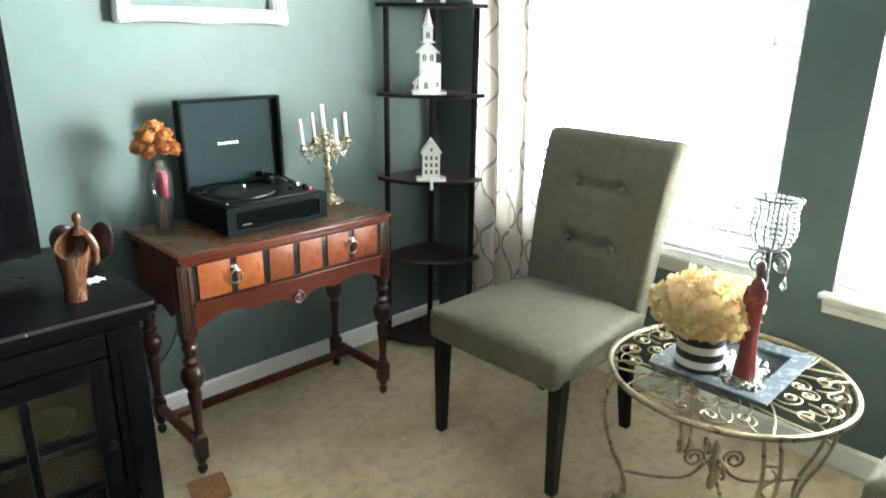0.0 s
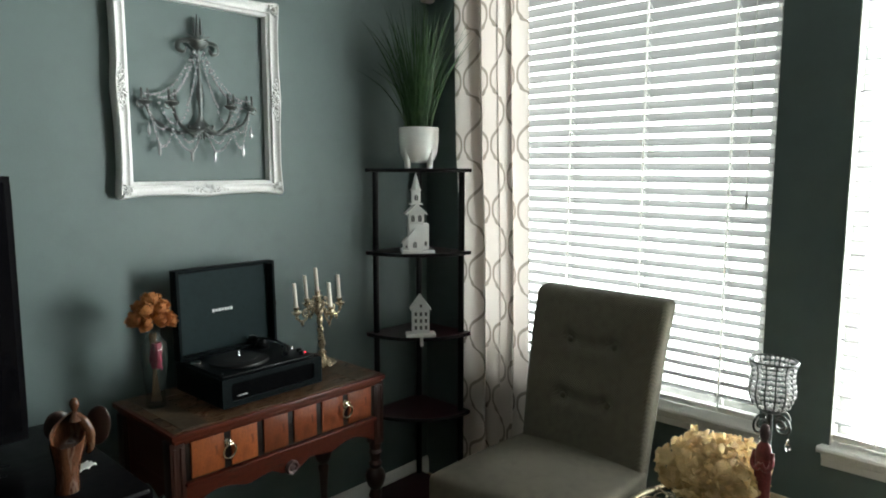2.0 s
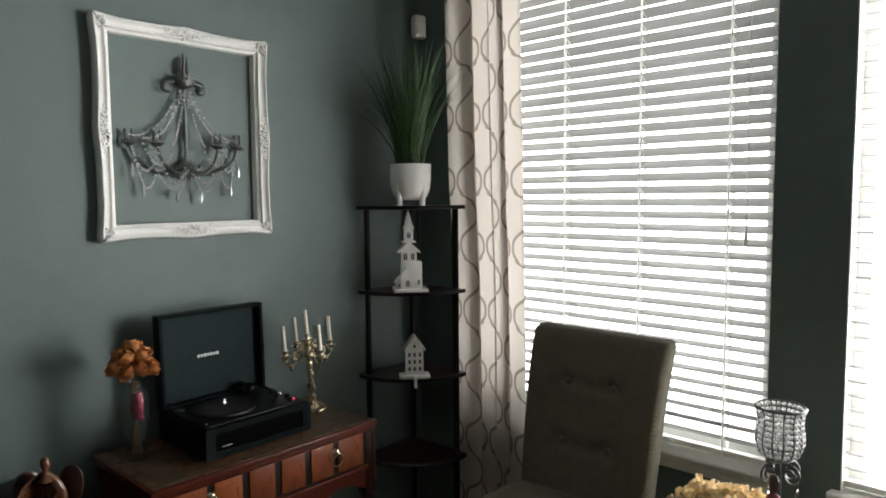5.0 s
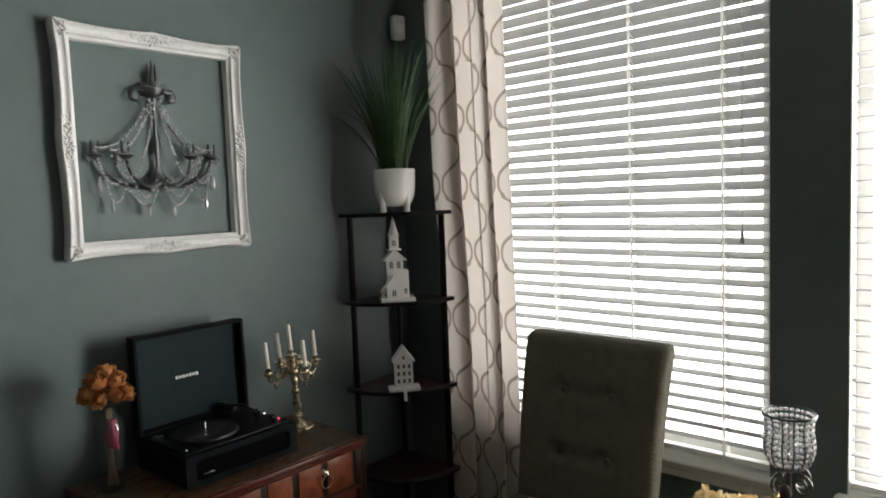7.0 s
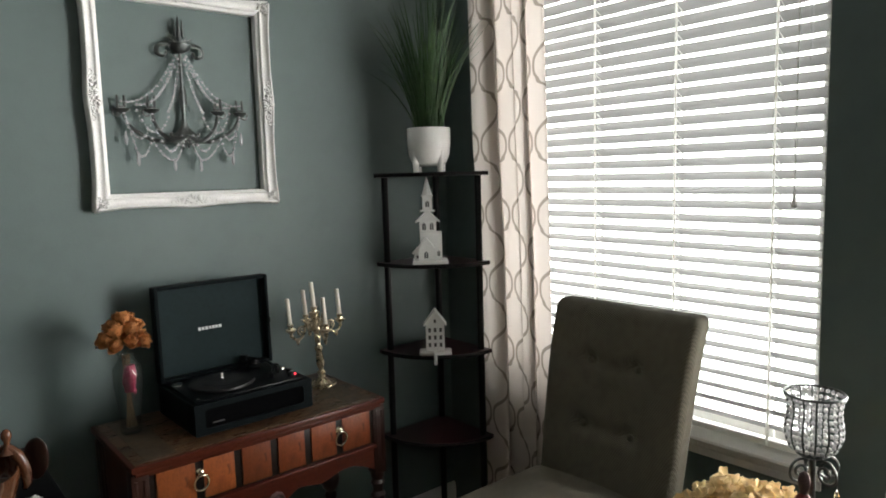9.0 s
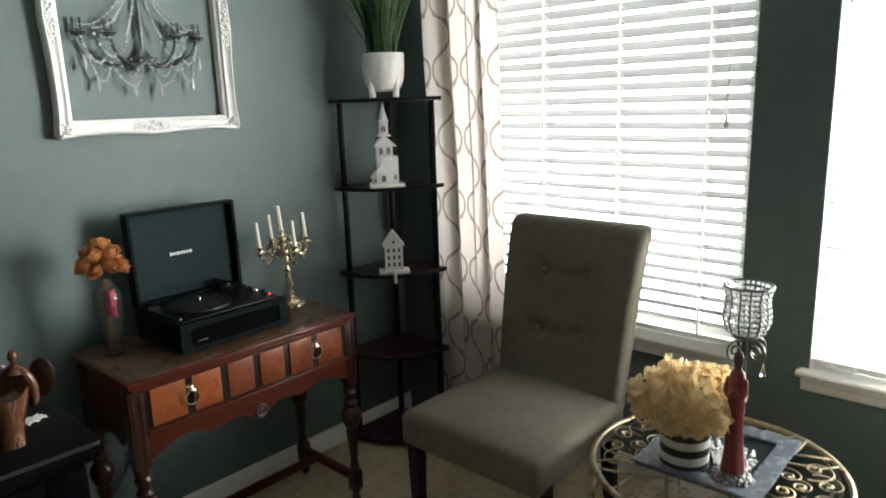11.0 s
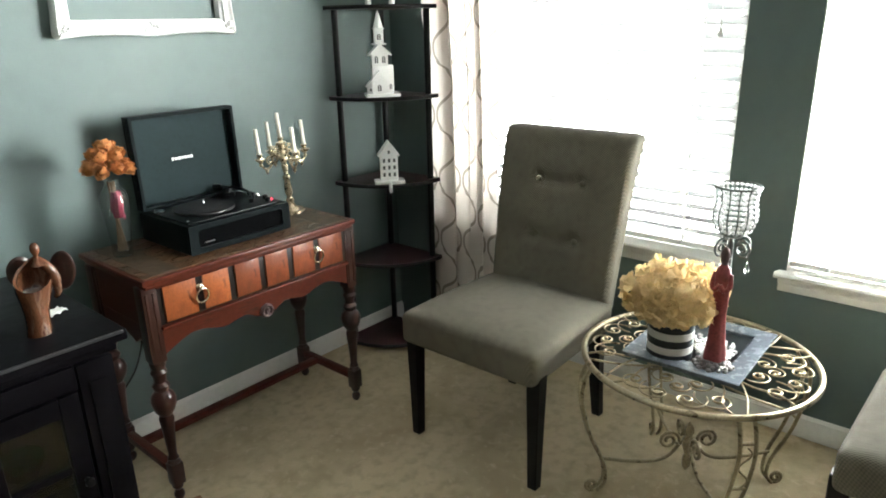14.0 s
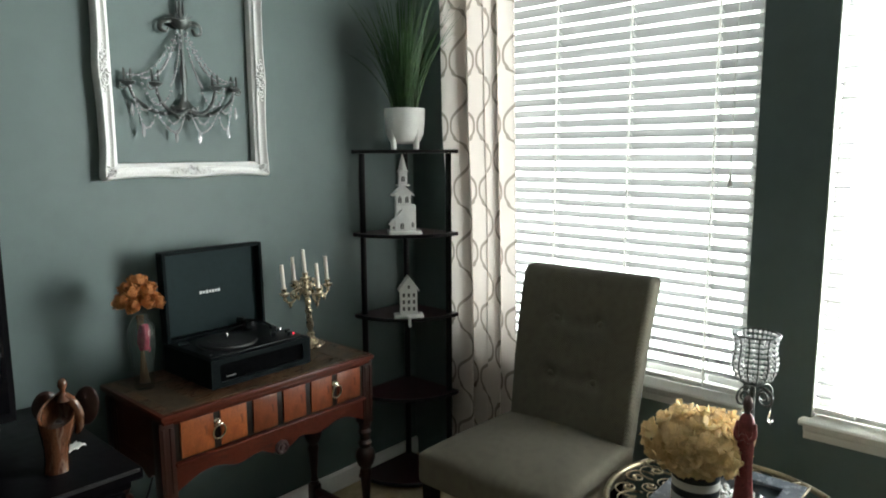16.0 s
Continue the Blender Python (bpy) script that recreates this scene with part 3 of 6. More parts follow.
def curtain():
    """One long panel beside the window, in deep pleats that fold behind one another, its hem resting on the carpet."""
    bm = bmesh.new()
    uvl = bm.loops.layers.uv.new("UVMap")
    NZ, TOP = 60, 2.46
    # share of the panel's width and depth of the pleat there
    pleats = [(-0.02, -0.006), (0.06, -0.002), (0.19, -0.02), (0.306, -0.028), (0.356, -0.02), (0.365, 0.0), (0.339, 0.03), (0.323, 0.05), (0.372, 0.06), (0.486, 0.045), (0.568, 0.03),
              (0.591, 0.018), (0.585, 0.035), (0.611, 0.03), (0.715, 0.0), (0.761, -0.008), (0.771, 0.01), (0.742, 0.035), (0.781, 0.05), (0.879, 0.04), (0.961, 0.025), (1.0, 0.035)]
    line = bez([(f, d, 0) for f, d in pleats], 6)

    def edge(z, stops):
        for (z0, y0), (z1, y1) in zip(stops, stops[1:]):
            if z <= z1:
                return y0 + (y1 - y0) * (z - z0) / (z1 - z0)
        return stops[-1][1]

    along = [0.0]
    for a, b in zip(line, line[1:]):
        along.append(along[-1] + math.hypot((b.x - a.x) * 0.40, (b.y - a.y)))
    k = 0.72 / along[-1]
    grid = []
    for j in range(NZ + 1):
        z = TOP * j / NZ
        near = 1 - z / TOP
        left = edge(z, ((0.0, 2.262), (0.70, 2.266), (1.20, 2.276), (1.60, 2.308), (2.46, 2.330)))
        right = edge(z, ((0.0, 1.872), (0.9, 1.876), (1.55, 1.888), (2.46, 1.908)))
        row = []
        for q in line:
            deep = q.y * (1 + 0.25 * math.sin(2.1 * z + 9 * q.x)) + 0.004 * math.sin(13 * q.x + 3.1 * z)
            f = q.x + 0.012 * near * math.sin(7 * q.x + 2.3 * z) * math.sin(math.pi * min(1, max(0, q.x)))
            x, y = 2.442 - 0.030 * f + 0.77 * deep, left + (right - left) * f + 0.63 * deep
            row.append(bm.verts.new((x, y, z + 0.003)))
        grid.append(row)
    for j in range(NZ):
        for i in range(len(line) - 1):
            f = bm.faces.new((grid[j][i], grid[j][i + 1], grid[j + 1][i + 1], grid[j + 1][i]))
            for lp, (a, b) in zip(f.loops, ((j, i), (j, i + 1), (j + 1, i + 1), (j + 1, i))):
                lp[uvl].uv = (along[b] * k - 0.05 + 0.29, TOP * a / NZ)
    ob = part("curtain", bm, CURTAIN, smooth=80)
    return tagged(ob, "cream curtain panel with a grey-brown ogee trellis, hanging to the floor", "curtain")


curtain()


def alarm_sensor():
    t = thing("alarm_sensor", (2.443, 2.504, 2.268), "small white plastic alarm sensor high on the wall near the corner", "sensor", turn=-12)
    part("housing", rounded((0.062, 0.045, 0.105), 0.014, 6, c=(0, -0.01, 0.052)), WHITE_PLASTIC, t)
    part("lens", boxed((0, -0.034, 0.040), (0.044, 0.008, 0.05), 0.003), CERAMIC_MATT, t)
    part("bracket", boxed((0, 0.027, 0.05), (0.03, 0.03, 0.06), 0.003), WHITE_PLASTIC, t)


alarm_sensor()


# ---------------------------------------------------------------- north wall: frame, chandelier ornament
def picture_frame():
    """An empty ornate frame: four moulded rails and carved corner and middle ornaments."""
    x0, x1, z0, z1 = 1.032, 1.641, 1.427, 2.127
    t = thing("picture_frame", ((x0 + x1) / 2, YN, z0), "ornate white plaster picture frame, empty, hung on the wall", "frame")
    w, h = x1 - x0, z1 - z0
    prof = [(0.004, 0), (0.0, -0.022), (0.002, -0.034), (0.006, -0.040), (0.010, -0.040), (0.013, -0.034), (0.018, -0.029), (0.025, -0.027), (0.031, -0.029), (0.034, -0.034), (0.038, -0.034), (0.040, -0.026), (0.049, -0.023), (0.050, 0)]

    def rail(length):
        bm = bmesh.new()
        N = 40
        rings = []
        for k in range(N + 1):
            s = k / N
            out = 0.007 * math.exp(-((s - 0.5) / 0.11) ** 2) + 0.008 * (math.exp(-(s / 0.09) ** 2) + math.exp(-((1 - s) / 0.09) ** 2)) - 0.003
            ring = []
            for a, d in prof:
                lo, hi = a, length - a
                xx = lo + (hi - lo) * s
                ring.append(bm.verts.new((xx - length / 2, d, a - out * (1 - a / 0.05))))
            rings.append(ring)
        for a, b in zip(rings, rings[1:]):
            for k in range(len(prof)):
                j = (k + 1) % len(prof)
                bm.faces.new((a[k], b[k], b[j], a[j]))
        bm.faces.new(rings[0])
        bm.faces.new(rings[-1])
        return bm

    prof = [(a, y * 1.2) for a, y in prof]
    for length, m in ((w, pose(0, 0, 0)), (w, pose(0, 0, h, 0, 180, 0)), (h, pose(-w / 2, 0, h / 2, 0, 90, 0)), (h, pose(w / 2, 0, h / 2, 0, -90, 0))):
        ob = part("rail", rail(length), PLASTER, t, smooth=50)
        ob.matrix_basis = m
    rng = random.Random(3)

    def carving(size, n, tall, curls=((0.55, 0.12), (1.15, -0.10), (1.62, 0.06))):
        """Leaf lobes and paired scrolls heaped round a middle shell."""
        bm = bmesh.new()
        for k in range(n):
            a = 2 * math.pi * k / n + 0.3
            r = size * rng.uniform(0.30, 1.15)
            vs = ball(bm, (0, 0, 0), (size * 0.21, 0.010, size * 0.095), 2)
            mm = pose(r * math.cos(a), -0.036 - rng.uniform(0, 0.004), r * tall * math.sin(a), 0, -math.degrees(a) + rng.uniform(-25, 25), 0)
            for v in vs:
                v.co = mm @ v.co
        for s in (-1, 1):
            for q, z in curls:
                pts = [(s * (size * q + p[0]), -0.041, size * z + p[1]) for p in spiral((0, 0), size * 0.30, size * 0.06, 0.4, 1.3, 20)]
                tube(pts, lambda q: 0.0038 * (1 - 0.4 * q), 6, bm)
        for k in range(5):
            a = math.pi * (k + 0.5) / 5
            vs = ball(bm, (0, 0, 0), (size * 0.075, 0.009, size * 0.20), 2)
            mm = pose(size * 0.20 * math.cos(a), -0.042, size * 0.20 * math.sin(a), 0, 90 - math.degrees(a), 0)
            for v in vs:
                v.co = mm @ v.co
        return bm

    for m in (pose(0, 0, 0.019, 0, 180, 0), pose(0, 0, h - 0.019), pose(-w / 2 + 0.019, 0, h / 2, 0, -90, 0), pose(w / 2 - 0.019, 0, h / 2, 0, 90, 0)):
        ob = part("carved_ornament", carving(0.043, 26, 0.36), PLASTER, t)
        ob.matrix_basis = m
    for sx in (-1, 1):
        for sz in (0, 1):
            ob = part("corner_ornament", carving(0.025, 20, 0.60, ((0.55, 0.1),)), PLASTER, t)
            ob.matrix_basis = pose(sx * (w / 2 - 0.023), 0, 0.023 if sz == 0 else h - 0.023, 0, 45 * sx * (1 if sz else -1) + (0 if sz else 180), 0)


picture_frame()


def chandelier_ornament():
    """A flat wrought chandelier with crystal strands, hung on the wall inside the frame."""
    t = thing("chandelier_ornament", (1.327, YN, 1.53), "dark metal chandelier wall ornament hung with clear crystal strands", "wall ornament")
    t.matrix_basis = pose(1.327, YN, 1.532) @ Matrix.Diagonal((0.94, 0.94, 0.95, 1))
    D = -0.022
    top, canopy, ring_z, hub = 0.505, 0.425, 0.215, 0.135
    part("stem", lathe([(0.004, hub - 0.02), (0.007, hub), (0.006, hub + 0.03), (0.006, hub + 0.07), (0.011, hub + 0.12), (0.006, hub + 0.18), (0.009, hub + 0.24), (0.005, canopy), (0.012, canopy + 0.02), (0.004, top)], 12, c=(0, D, 0), squash=(1, 0.7)), PEWTER, t)
    for dx in (-0.013, 0.0, 0.013):
        part("finial", lathe([(0.004, 0), (0.005, 0.02), (0.003, 0.05), (0.0, 0.062)], 8, c=(dx, D, canopy + 0.045 + (0.012 if dx == 0 else 0))), PEWTER, t)
    for s in (-1, 1):
        pts = bez([(0, D, canopy + 0.03), (s * 0.035, D, canopy + 0.020), (s * 0.072, D, canopy + 0.012), (s * 0.078, D, canopy - 0.014), (s * 0.055, D, canopy - 0.022), (s * 0.045, D, canopy - 0.004)], 6)
        part("canopy_leaf", tube(pts, lambda q: 0.013 * (1 - 0.55 * q), 8, flat=0.45), PEWTER, t)
    part("canopy", lathe([(0.006, -0.012), (0.03, 0.0), (0.045, 0.022), (0.012, 0.028), (0.006, 0.04)], 16, c=(0, D, canopy), squash=(1, 0.5)), PEWTER, t)
    for k in range(5):
        a = (k - 2) * 0.55
        leaf = bez([(0, D, canopy + 0.005), (0.026 * math.sin(a), D - 0.006, canopy + 0.030), (0.052 * math.sin(a), D - 0.004, canopy + 0.030 + 0.022 * math.cos(a))], 5)
        part("crown_leaf", tube(leaf, lambda q: 0.010 * (1 - q) + 0.001, 8, flat=0.4), PEWTER, t)
    part("trumpet", lathe([(0.006, hub + 0.175), (0.012, hub + 0.150), (0.014, hub + 0.115), (0.008, hub + 0.085), (0.007, hub + 0.060), (0.012, hub + 0.034), (0.027, hub + 0.014), (0.052, hub - 0.002), (0.036, hub - 0.010), (0.0, hub - 0.012)], 20, c=(0, D, 0), squash=(1, 0.34), wave=lambda a, z: 1 + 0.08 * math.cos(6 * a)), PEWTER, t, "flared pewter hub")
    for dx in (-0.011, 0.0, 0.011):
        part("lower_finial", lathe([(0.0, -0.040), (0.004, -0.030), (0.003, -0.012), (0.006, 0.0)], 8, c=(dx, D, hub - 0.006)), PEWTER, t)
    arms = []
    for s in (-1, 1):
        for reach, y in ((0.205, D), (0.115, D - 0.018)):
            pts = bez([(0, y, hub - 0.002), (s * reach * 0.45, y, hub - 0.018), (s * reach * 0.85, y, hub + 0.022), (s * reach, y, ring_z)], 9)
            part("arm", tube(pts, lambda q: 0.0088 * (1 - 0.45 * q), 8), PEWTER, t)
            c = Vector((s * reach, y, ring_z))
            arms.append(c)
            part("drip_pan", lathe([(0.004, -0.012), (0.024, 0.0), (0.028, 0.006), (0.012, 0.008), (0.010, 0.016)], 14, c=tuple(c), squash=(1, 0.6)), PEWTER, t)
            for dx in (-0.011, 0.011):
                part("candle_sleeve", lathe([(0.005, 0.008), (0.0045, 0.045), (0.002, 0.05)], 8, c=(c.x + dx, c.y, c.z)), PEWTER, t)
            part("side_scroll", tube([(c.x + s * (0.018 + p[0]), c.y, c.z - 0.004 + p[1]) for p in spiral((0, 0), 0.016, 0.004, 3.0, 1.2, 16)], 0.0035, 6), PEWTER, t)
    part("lower_scroll", tube(bez([(-0.05, D, hub + 0.01), (-0.03, D, hub - 0.03), (0, D, hub - 0.01), (0.03, D, hub - 0.03), (0.05, D, hub + 0.01)], 8), 0.006, 8), PEWTER, t)

    def strand(a, b, sag, n, label="strand of clear crystal beads"):
        bm = bmesh.new()
        for k in range(n + 1):
            s = k / n
            p = Vector(a).lerp(Vector(b), s) - Vector((0, 0, sag * 4 * s * (1 - s)))
            ball(bm, p, 0.0036 if k % 2 else 0.0064, 1)
        tagged(part("crystal_strand", bm, BEAD, t, label, smooth=0), kind="stuff")

    for c in arms:
        strand((math.copysign(0.02, c.x), D - 0.004, canopy - 0.02), (c.x, c.y - 0.002, c.z + 0.03), 0.050 if abs(c.x) > 0.15 else 0.030, 22 if abs(c.x) > 0.15 else 18)
    for s in (-1, 1):
        strand((s * 0.012, D - 0.008, canopy - 0.03), (s * 0.160, D - 0.012, ring_z + 0.02), 0.045, 22)
        strand((s * 0.010, D - 0.012, canopy - 0.05), (s * 0.060, D - 0.02, ring_z), 0.020, 18)
        strand((s * 0.160, D - 0.012, ring_z), (s * 0.060, D - 0.02, ring_z - 0.02), 0.060, 14)
        strand((s * 0.165, D - 0.01, 0.075), (s * 0.120, D - 0.02, hub - 0.01), 0.03, 9)
        strand((s * 0.205, D - 0.006, ring_z), (s * 0.115, D - 0.02, ring_z - 0.03), 0.075, 14)
        strand((s * 0.115, D - 0.02, ring_z - 0.01), (s * 0.02, D - 0.02, hub), 0.085, 14)
        strand((s * 0.200, D - 0.006, ring_z - 0.01), (s * 0.165, D - 0.01, 0.07), 0.0, 12)
        strand((s * 0.120, D - 0.02, hub - 0.01), (s * 0.045, D - 0.02, 0.05), 0.02, 12)
        strand((s * 0.010, D - 0.02, hub - 0.01), (s * 0.045, D - 0.02, 0.05), 0.01, 9)
    for x, z in ((-0.165, 0.03), (0.165, 0.03), (-0.045, 0.012), (0.045, 0.008), (-0.20, 0.10), (0.20, 0.10)):
        part("crystal_drop", lathe([(0, 0), (0.006, 0.01), (0.0075, 0.02), (0.003, 0.045), (0, 0.05)], 6, c=(x, D - 0.012, z)), BEAD, t, "clear pointed crystal drop", smooth=0)
    part("wall_hook", boxed((0, -0.012, top - 0.02), (0.01, 0.024, 0.01), 0.001), PEWTER, t)


chandelier_ornament()


# ---------------------------------------------------------------- the desk and what stands on it
DX0, DX1, DY0, DY1, DZ = 0.958, 1.768, 2.062, 2.485, 0.772


def desk():
    cx, cy = (DX0 + DX1) / 2 + 0.015, (DY0 + DY1) / 2
    ox = -0.010
    t = thing("writing_desk", (cx, cy, 0), "antique red walnut writing desk with turned legs and worn top", "desk")
    w, d = DX1 - DX0, DY1 - DY0
    lx, ly = 0.387, (0.053 - d / 2, d / 2 - 0.045)
    # top with a moulded edge
    top = part("tabletop", boxed((ox, 0, DZ - 0.0105), (w, d, 0.019), 0.006), WALNUT, t, "red walnut top board with a moulded edge")
    part("top_veneer", boxed((ox, 0, DZ - 0.0006), (w - 0.026, d - 0.026, 0.0022)), DESK_TOP, top, "worn brown veneered surface", smooth=0)
    part("edge_moulding", boxed((ox, 0, DZ - 0.027), (w - 0.022, d - 0.022, 0.014), 0.005), WALNUT, t)
    for s in (-1, 1):
        part("inlay_band", boxed((ox + s * (w / 2 - 0.085), 0, DZ + 0.0008), (0.085, d - 0.05, 0.0018)), DESK_BAND, top, "greyed crossbanded inlay")
    part("inlay_band", boxed((ox, d / 2 - 0.055, DZ + 0.0008), (w - 0.26, 0.05, 0.0018)), DESK_BAND, top, "greyed crossbanded inlay")
    # case: back and sides
    zc0, zc1 = 0.600, DZ - 0.034
    part("back_panel", boxed((0, d / 2 - 0.028, (zc0 + zc1) / 2), (2 * lx - 0.04, 0.014, zc1 - zc0)), WALNUT, t)

    def scallop(half, n=40, base=0.600, low=0.520, deep=0.0):
        pts = [(-half, base + 0.004), (half, base + 0.004)]
        for k in range(n + 1):
            u = half - 2 * half * k / n
            s = abs(u) / half
            z = 0.550 - (0.550 - low) * max(0, (s - 0.72) / 0.28) ** 1.5 - 0.012 * math.exp(-((s - 0.45) / 0.12) ** 2) - deep * math.exp(-(s / 0.16) ** 4) + 0.006 * math.cos(9 * s)
            pts.append((u, z))
        return pts

    for s in (-1, 1):
        bm = prism(scallop((ly[1] - ly[0]) / 2 - 0.015, low=0.515), 0.016, "x")
        ob = part("side_panel", bm, WALNUT, t, smooth=30)
        ob.location = (s * lx - 0.008, (ly[0] + ly[1]) / 2, 0)
        part("side_board", boxed((s * lx, (ly[0] + ly[1]) / 2, (zc0 + zc1) / 2 + 0.003), (0.018, ly[1] - ly[0] - 0.03, zc1 - zc0 - 0.008)), WALNUT, t)
    bm = prism(scallop(lx - 0.018, deep=0.034), 0.018, "y")
    ob = part("apron", bm, WALNUT, t, smooth=30)
    ob.location = (0, ly[0] - 0.020, 0)
    part("lower_moulding", boxed((0, ly[0] - 0.018, 0.603), (2 * lx - 0.04, 0.034, 0.012), 0.004), WALNUT, t)
    part("upper_moulding", boxed((0, ly[0] - 0.016, zc1 - 0.004), (2 * lx - 0.04, 0.028, 0.010), 0.003), WALNUT, t)
    rosette = part("rosette", lathe([(0.0, 0.009), (0.007, 0.010), (0.010, 0.005), (0.013, 0.004), (0.015, 0.010), (0.020, 0.012), (0.024, 0.008), (0.025, 0.0)], 24, wave=lambda a, z: 1 + 0.05 * math.cos(8 * a)), HOOD, t, "round carved dark rosette")
    rosette.matrix_basis = pose(0, ly[0] - 0.020, 0.534, 90, 0, 0)
    # drawer: six veneered panels between five black bars
    dr = part("drawer", boxed((0, ly[0] - 0.010, 0.672), (2 * lx - 0.046, 0.018, 0.124), 0.002), EBONY, t, "drawer front with orange veneer panels and black bars")
    widths, bw, n = (0.1065, 0.0905, 0.0905, 0.0905, 0.0905, 0.1065), 0.0240, 6
    tot = sum(widths) + (n - 1) * bw
    start = [-tot / 2 + sum(widths[:k]) + k * bw for k in range(n)]
    for k in range(n):
        pw = widths[k]
        x = start[k] + pw / 2
        pn = part("veneer_panel", boxed((0, 0, 0), (pw, 0.008, 0.112), 0.002), BURL if k < 2 else BURL_RED, dr, "orange burl veneer panel" if k < 2 else "red-brown burl veneer panel")
        pn.location = (x, ly[0] - 0.021, 0.672)
    for k in (0, 4):
        x = start[k] + widths[k] + bw / 2
        y = ly[0] - 0.021
        pb = bmesh.new()
        lathe([(0.013, 0), (0.013, 0.003), (0.008, 0.008), (0.009, 0.014), (0.0, 0.018)], 14, pb)
        for v in pb.verts:
            v.co = (x + v.co.x, y - v.co.z, 0.694 + v.co.y)
        pull = part("pull", pb, PALE_BRASS, dr, "brass ring pull")
        tube([(x + 0.0205 * math.cos(a), y - 0.014 - 0.004 * math.sin(a), 0.668 + 0.024 * math.sin(a)) for a in [2 * math.pi * q / 24 for q in range(24)]], 0.0033, 8, rb := bmesh.new(), closed=True)
        part("ring", rb, PALE_BRASS, pull)
    prof = [(0.0, 0.0), (0.011, 0.002), (0.017, 0.014), (0.016, 0.026), (0.009, 0.036), (0.016, 0.046), (0.018, 0.052), (0.018, 0.060)]
    prof2 = [(0.019, 0.137), (0.021, 0.142), (0.014, 0.150), (0.018, 0.156), (0.013, 0.168), (0.015, 0.20), (0.020, 0.27), (0.023, 0.300), (0.018, 0.312), (0.030, 0.330),
             (0.037, 0.352), (0.038, 0.368), (0.032, 0.386), (0.020, 0.398), (0.025, 0.408), (0.026, 0.416), (0.018, 0.428), (0.020, 0.446), (0.025, 0.460), (0.020, 0.472), (0.024, 0.486), (0.024, 0.498)]
    first = None
    for sx in (-1, 1):
        for y in ly:
            if first is None:
                bm = lathe(prof, 18)
                box(bm, (0, 0, 0.099), (0.040, 0.040, 0.078), 0.004)
                lathe(prof2, 20, bm)
                box(bm, (0, 0, 0.618), (0.046, 0.046, 0.242), 0.003)
                for q in (-0.011, 0.011):
                    box(bm, (q, -0.0235, 0.62), (0.008, 0.004, 0.20), 0.0015)
                first = part("leg", bm, WALNUT_UP, t, "dark turned leg with a bulb and block", smooth=35)
                first.location = (sx * lx, y, 0)
            else:
                again(first, pose(sx * lx, y, 0), t)
    for sx in (-1, 1):
        part("side_stretcher", boxed((sx * lx, (ly[0] + ly[1]) / 2, 0.108), (0.030, ly[1] - ly[0] - 0.036, 0.026), 0.005), WALNUT, t)
    part("long_stretcher", boxed((0, (ly[0] + ly[1]) / 2 + 0.068, 0.108), (2 * lx - 0.026, 0.036, 0.022), 0.005), WALNUT, t)
    return t


desk()


def round_rect(w, h, r, n=5):
    """Outline (u, z) of a rectangle with round corners about the origin."""
    pts = []
    for cx, cz, a0 in ((w / 2 - r, h / 2 - r, 0), (-w / 2 + r, h / 2 - r, 90), (-w / 2 + r, -h / 2 + r, 180), (w / 2 - r, -h / 2 + r, 270)):
        for k in range(n + 1):
            a = radians(a0 + 90 * k / n)
            pts.append((cx + r * math.cos(a), cz + r * math.sin(a)))
    return pts


def ring_board(outer, inner, depth, bm=None):
    """A board with a hole, both outlines with as many points, extruded along y from 0 to depth."""
    bm = bm or bmesh.new()
    loops = [[bm.verts.new((u, y, z)) for u, z in o] for o, y in ((outer, 0), (inner, 0), (inner, depth), (outer, depth))]
    n = len(outer)
    for a, b in zip(loops, loops[1:] + loops[:1]):
        for k in range(n):
            j = (k + 1) % n
            bm.faces.new((a[k], a[j], b[j], b[k]))
    return bm


